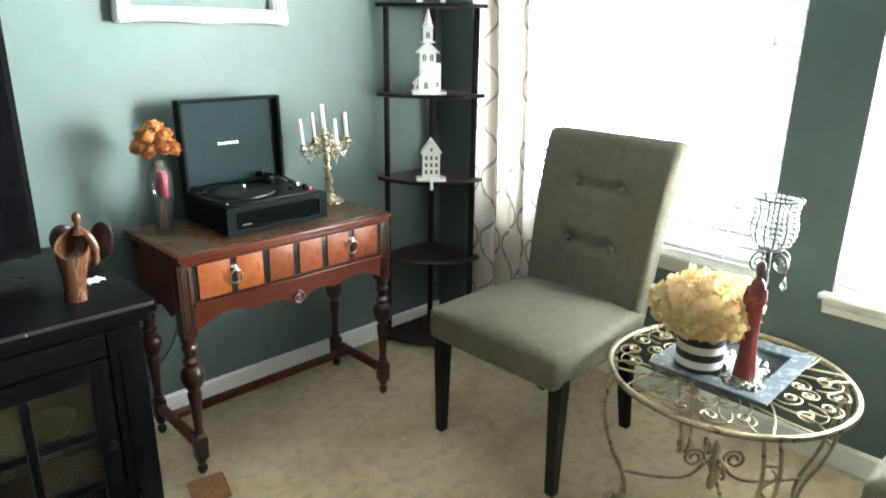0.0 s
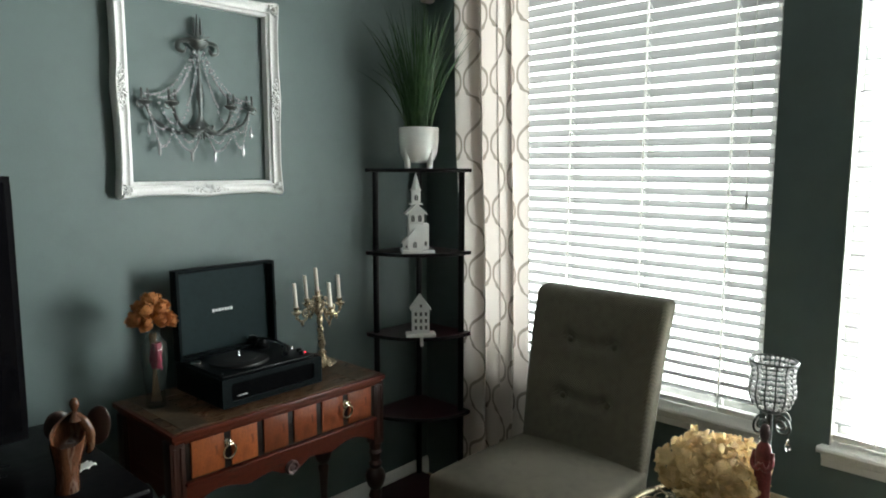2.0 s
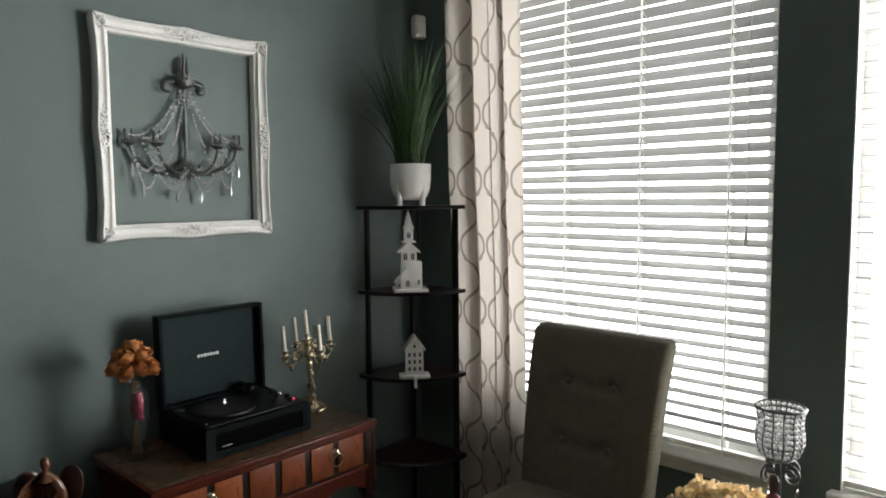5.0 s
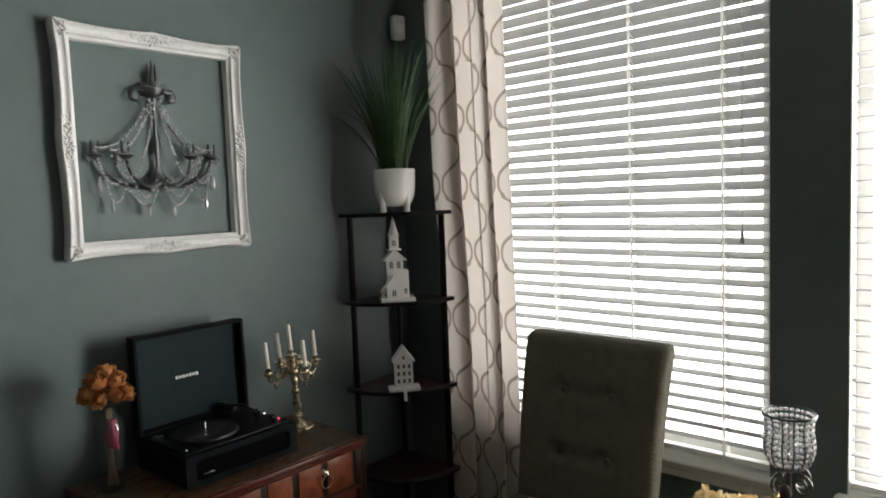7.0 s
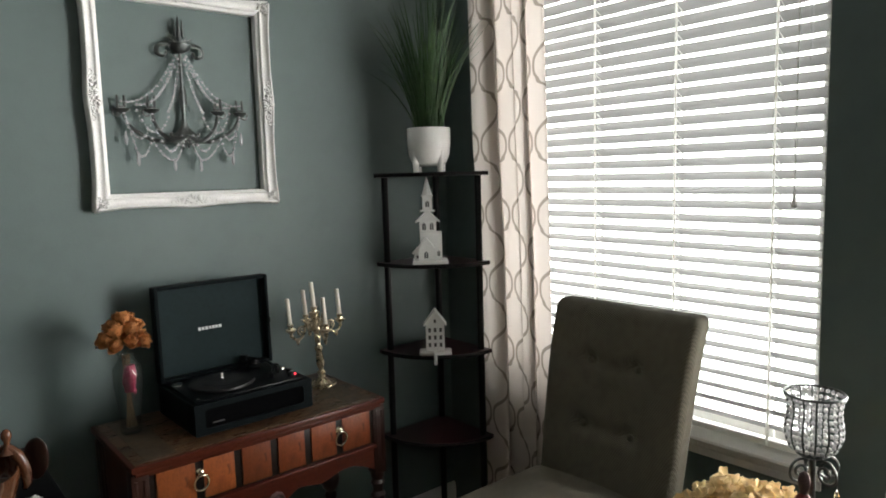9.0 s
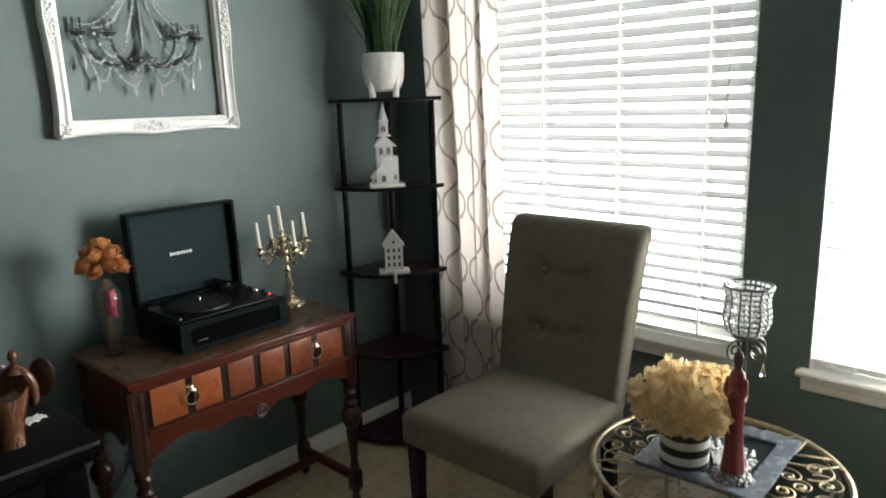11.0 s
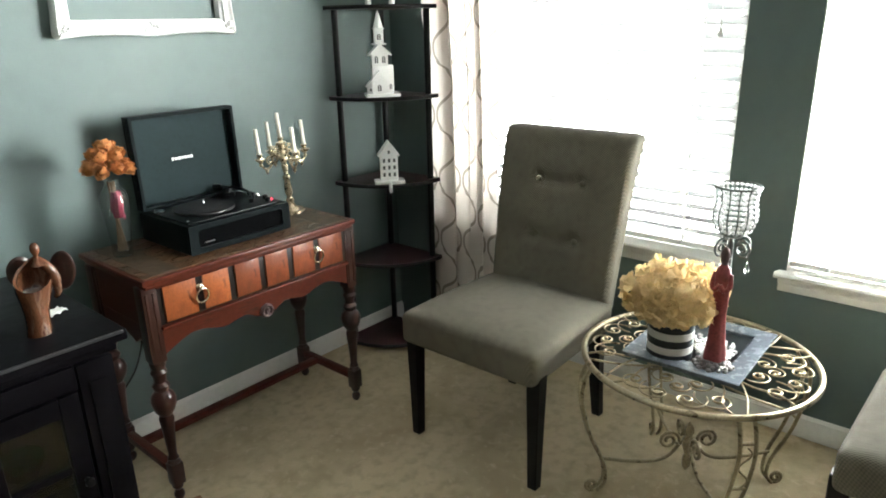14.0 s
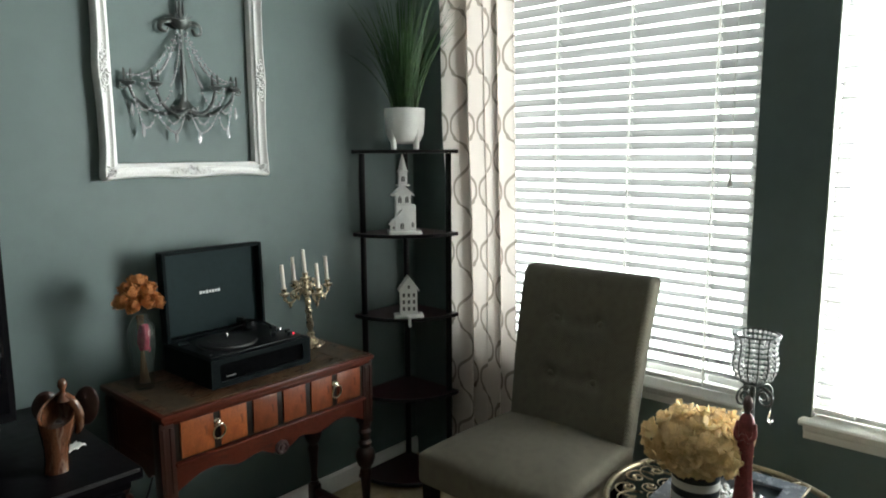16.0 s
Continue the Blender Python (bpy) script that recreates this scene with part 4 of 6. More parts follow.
def record_player():
    """A suitcase record player with its lid raised."""
    t = thing("record_player", (1.347, 2.283, DZ + 0.003), "black suitcase record player with its lid open, on the desk", "record player", turn=1)
    w, d, h = 0.382, 0.296, 0.094
    part("case", rounded((w, d - 0.012, h), 0.006, 8, c=(0, 0.006, h / 2 + 0.005)), VINYL_CASE, t, smooth=50)
    for x in (-0.16, 0.16):
        for y in (-0.11, 0.11):
            part("foot", lathe([(0.012, -0.001), (0.012, 0.006)], 12, c=(x, y, 0)), RUBBER, t)
    part("deck_plate", boxed((0, 0.004, h + 0.0065), (w - 0.03, d - 0.03, 0.005), 0.002), DECK, t)
    zc = h / 2 + 0.005
    ff = part("front_frame", ring_board(round_rect(w - 0.001, h - 0.001, 0.005), round_rect(w - 0.062, h - 0.036, 0.012), 0.016), VINYL_CASE, t, "leatherette front with a rounded opening", smooth=30)
    ff.location = (0, -d / 2 - 0.002, zc)
    fp = part("speaker_panel", boxed((0, -d / 2 + 0.0075, zc), (w - 0.055, 0.004, h - 0.03)), GRILLE_CLOTH, t, "recessed black speaker cloth", smooth=0)
    part("maker_plate", boxed((-0.118, -d / 2 + 0.0045, zc - 0.016), (0.034, 0.002, 0.0028), 0.0005), SILVER, fp, "small silver maker's plate")
    pl = part("platter", lathe([(0.0, 0.010), (0.012, 0.0105), (0.060, 0.0108), (0.061, 0.0098), (0.092, 0.011), (0.098, 0.009), (0.099, 0.003), (0.096, 0.0)], 48, c=(-0.045, -0.008, h + 0.009)), RUBBER, t, "black rubber-matted platter")
    part("spindle", lathe([(0.0035, 0), (0.0035, 0.020), (0.002, 0.023)], 10, c=(-0.045, -0.008, h + 0.0195)), CHROME, pl)
    part("adapter", lathe([(0.018, 0), (0.018, 0.004), (0.015, 0.006), (0.006, 0.006)], 20, c=(-0.155, 0.078, h + 0.009)), CHROME, t, "small silver disc adapter")
    part("screw", lathe([(0.005, 0), (0.004, 0.002), (0.0, 0.002)], 10, c=(-0.160, -0.100, h + 0.009)), CHROME, t)
    tb = part("tonearm_base", lathe([(0.026, 0), (0.026, 0.012), (0.018, 0.016), (0.016, 0.030), (0.010, 0.034)], 20, c=(0.105, 0.082, h + 0.009)), DECK, t)
    part("tonearm", tube(bez([(0.090, 0.108, h + 0.040), (0.108, 0.075, h + 0.042), (0.120, 0.02, h + 0.042), (0.114, -0.04, h + 0.036), (0.088, -0.080, h + 0.028)], 6), 0.0042, 8), DECK, tb)
    part("counterweight", tube([(0.080, 0.124, h + 0.040), (0.094, 0.100, h + 0.041)], 0.011, 12), DECK, tb)
    part("cartridge", boxed((0.083, -0.088, h + 0.024), (0.016, 0.026, 0.014), 0.002, Matrix.Rotation(radians(-28), 4, "Z")), DECK, tb)
    part("arm_rest", boxed((0.134, -0.030, h + 0.020), (0.008, 0.014, 0.026), 0.002), DECK, t)
    for k, (x, y) in enumerate(((0.160, 0.030), (0.160, -0.012), (0.160, -0.062), (0.145, -0.098))):
        part("knob", lathe([(0.010, 0), (0.010, 0.010), (0.008, 0.013), (0.0, 0.0135)], 16, c=(x, y, h + 0.009)), CHROME if k == 1 else DECK, t, "silver-topped knob" if k == 1 else "")
    part("indicator_lamp", lathe([(0.004, 0), (0.004, 0.004), (0.0, 0.005)], 10, c=(0.166, -0.088, h + 0.009)), RED_LAMP, t, "small glowing red indicator lamp")
    # lid: an open tray standing on the back edge
    lh, ld = 0.306, 0.042
    m = pose(0, d / 2 - ld + 0.006, h + 0.010, -1.5, 0, 0)
    bm = bmesh.new()
    box(bm, (0, ld - 0.004, lh / 2), (w, 0.008, lh), 0.003)
    for s in (-1, 1):
        box(bm, (s * (w / 2 - 0.006), ld / 2 - 0.004, lh / 2), (0.012, ld - 0.008, lh), 0.003)
    box(bm, (0, ld / 2 - 0.004, lh - 0.006), (w - 0.024, ld - 0.008, 0.012), 0.003)
    box(bm, (0, ld / 2 - 0.004, 0.006), (w - 0.024, ld - 0.008, 0.012), 0.003)
    lid = part("lid", bm, VINYL_CASE, t, "open lid standing upright")
    lid.matrix_basis = m
    part("lid_lining", boxed((0, ld - 0.0105, lh / 2), (w - 0.026, 0.004, lh - 0.026)), LID_CLOTH, lid, "slate grey lid lining", smooth=0)
    widths = (0.0085, 0.009, 0.0095, 0.0085, 0.008, 0.0085, 0.009)
    x = -0.050
    for k, q in enumerate(widths):
        part("maker_mark", boxed((x + q / 2, ld - 0.0135, 0.150), (q, 0.0015, 0.0105 - 0.002 * (k % 2)), 0.0004), LOGO, lid, "plain silver block of a maker's mark")
        x += q + 0.0028
    for s in (-1, 1):
        part("hinge", boxed((s * 0.12, d / 2 + 0.003, h + 0.006), (0.036, 0.008, 0.022), 0.001), CHROME, t)
    part("latch", boxed((w / 2 + 0.003, ld * 0.3, 0.145), (0.006, 0.012, 0.016), 0.001), DECK, lid, "small dark latch")


record_player()


def dried_flower_vase():
    t = thing("flower_vase", (1.043, 2.335, DZ + 0.003), "clear glass vase with rust-orange dried flowers and a magenta ribbon", "vase")
    outer = [(0.027, 0.0), (0.030, 0.005), (0.030, 0.05), (0.035, 0.10), (0.0405, 0.150), (0.042, 0.175), (0.038, 0.200), (0.024, 0.218), (0.020, 0.228), (0.024, 0.240)]
    inner = [(r - 0.0028, z) for r, z in reversed(outer[2:])] + [(0.026, 0.03), (0.022, 0.014), (0.0, 0.012)]
    bm = lathe(outer + inner, 32)
    bm.faces.ensure_lookup_table()
    part("glass_body", bm, BOTTLE, t, "clear moulded glass", smooth=60)
    rng = random.Random(11)
    sb = bmesh.new()
    for k in range(16):
        a, r = rng.uniform(0, 6.28), rng.uniform(0, 0.016)
        b = rng.uniform(0, 6.28)
        tube(bez([(r * math.cos(b), r * math.sin(b), 0.016), (0.004 * math.cos(a), 0.004 * math.sin(a), 0.12), (0.010 * math.cos(a), 0.010 * math.sin(a), 0.235)], 4), 0.0020, 5, sb)
    part("stems", sb, TWIG, t, "bundle of dried brown stems")
    rb = bmesh.new()
    lathe([(0.014, 0.125), (0.018, 0.15), (0.017, 0.18), (0.013, 0.205)], 14, rb, c=(0.004, -0.010, 0), wave=lambda a, z: 1 + 0.2 * math.sin(3 * a + 40 * z))
    tube(bez([(0.008, -0.022, 0.140), (0.014, -0.024, 0.128), (0.012, -0.022, 0.118)], 5), 0.006, 6, rb, flat=0.3)
    part("ribbon", rb, RIBBON, t, "magenta ribbon tied round the stems")
    spots = [(0, 0, 0.338)] + [(0.034 * math.cos(2 * math.pi * k / 5), 0.034 * math.sin(2 * math.pi * k / 5), 0.318) for k in range(5)]
    spots += [(0.050 * math.cos(2 * math.pi * (k + 0.4) / 7), 0.050 * math.sin(2 * math.pi * (k + 0.4) / 7), 0.276 + 0.008 * (k % 2)) for k in range(7)]
    for x, y, z in spots:
        c = Vector((x, y, z))
        out = (c - Vector((0, 0, 0.262))).normalized()
        side = out.orthogonal().normalized()
        up = out.cross(side)
        R = rng.uniform(0.019, 0.024)
        bm = bmesh.new()
        ball(bm, c, R * 0.45, 2)
        for ring, (n, th0, th1, rr) in enumerate(((3, 1.0, 0.10, 0.66), (4, 1.4, 0.35, 0.80), (5, 1.8, 0.65, 0.92), (6, 2.2, 1.0, 1.03))):
            for j in range(n):
                mid = 2 * math.pi * j / n + ring * 0.7 + rng.uniform(-0.2, 0.2)
                half = math.pi / n * 1.25
                rows = []
                for i in range(4):
                    row = []
                    for q in range(5):
                        ph = mid + half * (q / 2 - 1)
                        th = th0 + (th1 - th0) * i / 3 * (1 - 0.18 * abs(q / 2 - 1) ** 2)
                        rad = R * (rr + (0.42 if i == 3 else 0.10 if i == 2 else -0.1) * rng.uniform(0.1, 1.3) + rng.uniform(-0.10, 0.10))
                        d = out * math.cos(th) + (side * math.cos(ph) + up * math.sin(ph)) * math.sin(th)
                        row.append(bm.verts.new(c + d * rad))
                    rows.append(row)
                for r0, r1 in zip(rows, rows[1:]):
                    for q in range(4):
                        bm.faces.new((r0[q], r0[q + 1], r1[q + 1], r1[q]))
        part("dried_flower", bm, LEAF_DRY, t, "crinkled rust-orange dried rose", smooth=50)


dried_flower_vase()


def candelabra():
    t = thing("candelabra", (1.683, 2.320, DZ), "brass five-armed candelabra with ivory candles, on the desk", "candelabra")
    t.matrix_basis = pose(1.686, 2.320, DZ + 0.0035, 0, -4.4, 0)
    part("base", lathe([(0.0, 0.0), (0.046, 0.0), (0.049, 0.004), (0.048, 0.009), (0.041, 0.010), (0.035, 0.008), (0.030, 0.010), (0.026, 0.018), (0.017, 0.026), (0.012, 0.038)], 32, wave=lambda a, z: 1 + 0.03 * math.cos(8 * a)), BRASS, t, "two-tiered round brass foot with a dished rim")
    part("column", lathe([(0.010, 0.036), (0.015, 0.044), (0.016, 0.050), (0.009, 0.056), (0.008, 0.062), (0.013, 0.072), (0.014, 0.086), (0.012, 0.110), (0.0095, 0.128), (0.014, 0.134), (0.014, 0.140), (0.009, 0.146), (0.0085, 0.158), (0.011, 0.166),
                          (0.013, 0.180), (0.008, 0.190), (0.012, 0.198), (0.018, 0.206), (0.017, 0.220), (0.010, 0.228), (0.008, 0.240), (0.013, 0.250), (0.012, 0.262), (0.008, 0.268)], 20, wave=lambda a, z: 1 + (0.06 * math.cos(8 * a) if 0.06 < z < 0.13 else 0)), BRASS, t)

    def holder(c, tall):
        a = part("candle_cup", lathe([(0.003, -0.026), (0.007, -0.020), (0.004, -0.014), (0.010, -0.008), (0.017, -0.001), (0.019, 0.003), (0.010, 0.004), (0.008, 0.010), (0.0105, 0.018), (0.0115, 0.022), (0.008, 0.022)], 16, c=c, wave=lambda q, z: 1 + 0.06 * math.cos(6 * q)), BRASS, t)
        part("candle", lathe([(0.0072, 0.018), (0.0068, 0.020 + tall * 0.97), (0.0058, 0.020 + tall), (0.001, 0.019 + tall), (0.0, 0.019 + tall)], 12, c=c), CANDLE, a, "slim ivory candle with a flat top")

    holder((0, 0, 0.266), 0.090)
    for k in range(4):
        a = math.pi / 2 * k - 0.14
        ca, sa = math.cos(a), math.sin(a)
        line = ((0.012, 0.214), (0.026, 0.232), (0.040, 0.226), (0.046, 0.204), (0.060, 0.186), (0.078, 0.186), (0.090, 0.200), (0.092, 0.218))
        arm = part("arm", tube(bez([(r * ca, r * sa, z) for r, z in line], 5), lambda q: 0.0048 - 0.0012 * q, 8), BRASS, t, "s-curved brass arm")
        part("arm_scroll", tube([(ca * (0.052 + p[0]), sa * (0.052 + p[0]), 0.214 + p[1]) for p in spiral((0, 0), 0.017, 0.004, -1.2, 1.5, 22)], lambda q: 0.0032 - 0.001 * q, 6), BRASS, arm)
        part("arm_scroll", tube([(ca * (0.030 + p[0]), sa * (0.030 + p[0]), 0.246 + p[1]) for p in spiral((0, 0), 0.013, 0.004, 2.0, -1.3, 18)], lambda q: 0.0032 - 0.001 * q, 6), BRASS, arm)
        part("arm_leaf", lathe([(0, -0.022), (0.005, -0.014), (0.007, -0.006), (0.003, 0.004)], 8, c=(0.072 * ca, 0.072 * sa, 0.184)), BRASS, arm)
        holder((0.092 * ca, 0.092 * sa, 0.222), 0.092)


candelabra()


def wall_cable():
    pts = bez([(1.15, YN - 0.016, 0.50), (1.13, YN - 0.012, 0.38), (1.09, YN - 0.012, 0.285), (1.03, YN - 0.014, 0.22), (0.96, YN - 0.02, 0.15), (0.90, YN - 0.03, 0.05), (0.80, YN - 0.05, 0.006)], 8)
    tagged(part("power_cable", tube(pts, 0.0035, 8), CORD), "thin black power cable drooping against the wall", "cable")


wall_cable()


def floor_board():
    ob = part("tan_board", rounded((0.115, 0.135, 0.010), 0.004, 6, shape=lambda p: p + Vector((0, 0, 0.003 * math.sin(20 * p.x)))), TAN, smooth=50)
    ob.matrix_basis = pose(0.962, 2.012, 0.006, 0, 0, -14)
    tagged(ob, "small flat tan-brown board lying on the carpet", "board")


floor_board()


# ---------------------------------------------------------------- black cabinet, screen, carved figure
CX0, CX1, CY0, CY1, CZ = -0.62, 0.808, 1.835, 2.49, 0.755


def cabinet():
    cx = (CX0 + CX1) / 2
    t = thing("media_cabinet", (cx, 0, 0), "worn black wooden cabinet with glazed doors, below the television", "cabinet")
    w = CX1 - CX0
    ym, d = (CY0 + CY1) / 2, CY1 - CY0
    top = part("top_board", boxed((0, ym, CZ - 0.014), (w, d, 0.028), 0.005), BLACK_WOOD, t, "scuffed black top board")
    part("worn_edge", boxed((0, CY0 + 0.0015, CZ - 0.004), (w - 0.016, 0.006, 0.0085), 0.002), SCUFF, top, "paint worn pale along the front edge")
    part("cove_moulding", boxed((0, ym + 0.006, CZ - 0.042), (w - 0.04, d - 0.03, 0.028), 0.010), BLACK_WOOD, t)
    bw, by0 = w - 0.075, CY0 + 0.032
    h0, h1 = 0.075, CZ - 0.056
    for s in (-1, 1):
        part("side_panel", boxed((s * (bw / 2 - 0.011), (by0 + CY1) / 2, (h0 + h1) / 2), (0.022, CY1 - by0 - 0.012, h1 - h0)), BLACK_WOOD, t)
    part("back_panel", boxed((0, CY1 - 0.012, (h0 + h1) / 2), (bw - 0.05, 0.012, h1 - h0)), BLACK_WOOD, t)
    part("bottom_board", boxed((0, (by0 + CY1) / 2, h0 + 0.012), (bw - 0.05, CY1 - by0 - 0.05, 0.022)), BLACK_WOOD, t)
    part("shelf", boxed((0, (by0 + CY1) / 2 + 0.02, 0.36), (bw - 0.05, CY1 - by0 - 0.09, 0.018)), BLACK_WOOD, t)
    part("plinth", boxed((0, (by0 + CY1) / 2, 0.037), (bw + 0.02, CY1 - by0, 0.074), 0.006), BLACK_WOOD, t)
    part("frieze", boxed((0, by0 - 0.004, 0.668), (bw - 0.18, 0.024, 0.060), 0.004), BLACK_WOOD, t)
    for s in (-1, 1):
        post = part("corner_post", boxed((s * (bw / 2 - 0.045), by0 - 0.004, (h0 + h1) / 2), (0.086, 0.030, h1 - h0), 0.005), BLACK_WOOD, t)
        part("fluting", boxed((s * (bw / 2 - 0.045), by0 - 0.020, (h0 + h1) / 2), (0.040, 0.006, h1 - h0 - 0.10), 0.002), BLACK_WOOD, post)
    n, inner = 3, bw - 0.18
    dw = inner / n
    dz0, dz1 = 0.085, 0.632
    for k in range(n):
        x = -inner / 2 + dw * (k + 0.5)
        y = by0 - 0.006
        door = part("door", boxed((x - dw / 2 + 0.026, y, (dz0 + dz1) / 2), (0.046, 0.022, dz1 - dz0), 0.004), BLACK_WOOD, t, "black glazed door with crossing glazing bars")
        part("stile", boxed((x + dw / 2 - 0.026, y, (dz0 + dz1) / 2), (0.046, 0.022, dz1 - dz0), 0.004), BLACK_WOOD, door)
        part("rail", boxed((x, y, dz1 - 0.026), (dw - 0.098, 0.021, 0.050), 0.004), BLACK_WOOD, door)
        part("rail", boxed((x, y, dz0 + 0.03), (dw - 0.098, 0.021, 0.058), 0.004), BLACK_WOOD, door)
        part("glazing_bar", boxed((x, y, (dz0 + dz1) / 2), (0.020, 0.016, dz1 - dz0 - 0.11), 0.003), BLACK_WOOD, door)
        for q in (1, 2):
            for s in (-1, 1):
                part("glazing_bar", boxed((x + s * (dw / 4 - 0.019), y, dz0 + 0.058 + (dz1 - dz0 - 0.108) * q / 3), (dw / 2 - 0.062, 0.015, 0.018), 0.003), BLACK_WOOD, door)
        part("pane", boxed((x, y + 0.004, (dz0 + dz1) / 2), (dw - 0.095, 0.003, dz1 - dz0 - 0.105)), PANE, door, smooth=0)
        part("knob", lathe([(0.006, 0), (0.006, 0.012), (0.012, 0.018), (0.011, 0.026), (0.0, 0.03)], 14), LEG_BLACK, door).matrix_basis = pose(x + dw / 2 - 0.026, y - 0.011, 0.40, 90, 0, 0)


cabinet()


def green_bowl(x, y, z):
    t = tagged(part("glass_bowl", lathe([(0.03, 0), (0.034, 0.004), (0.05, 0.03), (0.058, 0.055), (0.055, 0.055), (0.046, 0.03), (0.02, 0.008), (0, 0.007)], 24), GREEN_GLASS),
               "pale green glass bowl behind the cabinet door", "bowl")
    t.location = (x, y, z)


green_bowl(0.57, 2.03, 0.3695)


def television():
    x1, w, z0, h = 0.668, 1.18, 0.800, 0.705
    t = thing("television", (x1 - w / 2, 2.262, CZ), "flat black television, switched off, on the cabinet", "television")
    zz = z0 - CZ
    part("housing", rounded((w, 0.045, h), 0.008, 6, c=(0, 0.02, zz + h / 2)), TV_PLASTIC, t, smooth=50)
    part("screen", boxed((0, -0.0035, zz + h / 2 + 0.006), (w - 0.036, 0.004, h - 0.048)), SCREEN, t, "dark glossy screen", smooth=0)
    part("chin_strip", boxed((0, -0.004, zz + 0.009), (w - 0.03, 0.004, 0.010), 0.001), TV_PLASTIC, t)
    part("neck", boxed((0, 0.03, zz / 2 + 0.02), (0.16, 0.03, zz + 0.05), 0.004), TV_PLASTIC, t)
    part("foot", boxed((0, 0.02, 0.006), (0.50, 0.20, 0.012), 0.004), TV_PLASTIC, t)


television()


def carved_figure():
    """An abstract carved wooden winged figure: one plain mesh."""
    bm = bmesh.new()
    # a robe that opens as a cup: low lip in front, rising behind to a hood at the neck
    curve = [(0.0, 0.036), (0.035, 0.034), (0.07, 0.037), (0.105, 0.045), (0.135, 0.053), (0.165, 0.054), (0.19, 0.047), (0.222, 0.022)]

    def girth(z):
        for (z0, r0), (z1, r1) in zip(curve, curve[1:]):
            if z <= z1:
                return r0 + (r1 - r0) * (z - z0) / (z1 - z0)
        return curve[-1][1]

    N, rows = 36, []
    for outer, shares in ((True, [k / 14 for k in range(15)]), (False, [1 - 0.07 * k for k in range(7)])):
        for q in shares:
            ring = []
            for k in range(N):
                a = 2 * math.pi * k / N
                back = 0.5 + 0.5 * math.sin(a - 0.25)
                z = q * (0.136 + 0.086 * back ** 1.2)
                r = girth(z) - (0 if outer else 0.007)
                ring.append(bm.verts.new((-0.012 + r * math.cos(a) + 0.16 * z * back, -0.010 + 0.86 * r * math.sin(a) + 0.06 * z, z - (0 if outer else 0.002))))
            rows.append(ring)
    for a, b in zip(rows, rows[1:]):
        for k in range(N):
            j = (k + 1) % N
            bm.faces.new((a[k], a[j], b[j], b[k]))
    bm.faces.new(rows[0])
    bm.faces.new(rows[-1])
    # broad sleeve that sweeps from the neck down behind
    tube(bez([(0.016, 0.016, 0.214), (0.046, 0.014, 0.186), (0.060, 0.016, 0.150), (0.060, 0.026, 0.110), (0.050, 0.036, 0.088)], 8), lambda q: 0.013 + 0.006 * math.sin(3 * q) - 0.006 * q, 12, bm)
    lathe([(0.022, 0.196), (0.011, 0.210), (0.007, 0.222), (0.010, 0.229), (0.0145, 0.240), (0.0130, 0.252), (0.007, 0.260), (0.0, 0.262)], 18, bm, c=(0.022, 0.012, 0.0))
    plain = len(bm.faces)
    # two round wings behind
    for s in (-1, 1):
        vs = ball(bm, (0, 0, 0), (0.042, 0.008, 0.047) if s < 0 else (0.040, 0.008, 0.060), 3)
        m = pose(0.020 + (s * 0.062 if s > 0 else -0.050), 0.048, 0.172 if s < 0 else 0.160, 0, 12 * s, -20 * s)
        for v in vs:
            v.co = m @ v.co
    for v in bm.verts:
        v.co = Vector((v.co.x * 0.76, v.co.y * 0.80, v.co.z * 0.85))
    bm.faces.ensure_lookup_table()
    for f in bm.faces[plain:]:
        f.material_index = 1
    ob = part("carved_statue", bm, CARVED, smooth=60)
    ob.data.materials.append(WING)
    ob.matrix_basis = pose(0.672, 1.975, CZ + 0.0005, 0, 0, -22)
    tagged(ob, "polished two-tone carved wooden winged statue on the cabinet", "statue")


carved_figure()


def paper_scrap():
    bm = bmesh.new()
    N = 6
    g = [[bm.verts.new((0.05 * i / N - 0.025, 0.035 * j / N - 0.0175, 0.002 + 0.006 * abs(math.sin(2.1 * i + 1.3 * j)))) for j in range(N + 1)] for i in range(N + 1)]
    for i in range(N):
        for j in range(N):
            bm.faces.new((g[i][j], g[i + 1][j], g[i + 1][j + 1], g[i][j + 1]))
    ext = bmesh.ops.extrude_face_region(bm, geom=bm.faces[:])
    for v in ext["geom"]:
        if isinstance(v, bmesh.types.BMVert):
            v.co.z -= 0.002
    ob = part("paper_scrap", bm, TAG, smooth=20)
    ob.matrix_basis = pose(0.735, 2.075, CZ + 0.0003, 0, 0, 20)
    tagged(ob, "crumpled white paper scrap lying behind the carved statue", "paper")


paper_scrap()


# ---------------------------------------------------------------- corner shelf and its ornaments
SX, SY, SR = 2.378, 2.492, 0.305
LEVELS = (0.040, 0.432, 0.795, 1.160, 1.520)


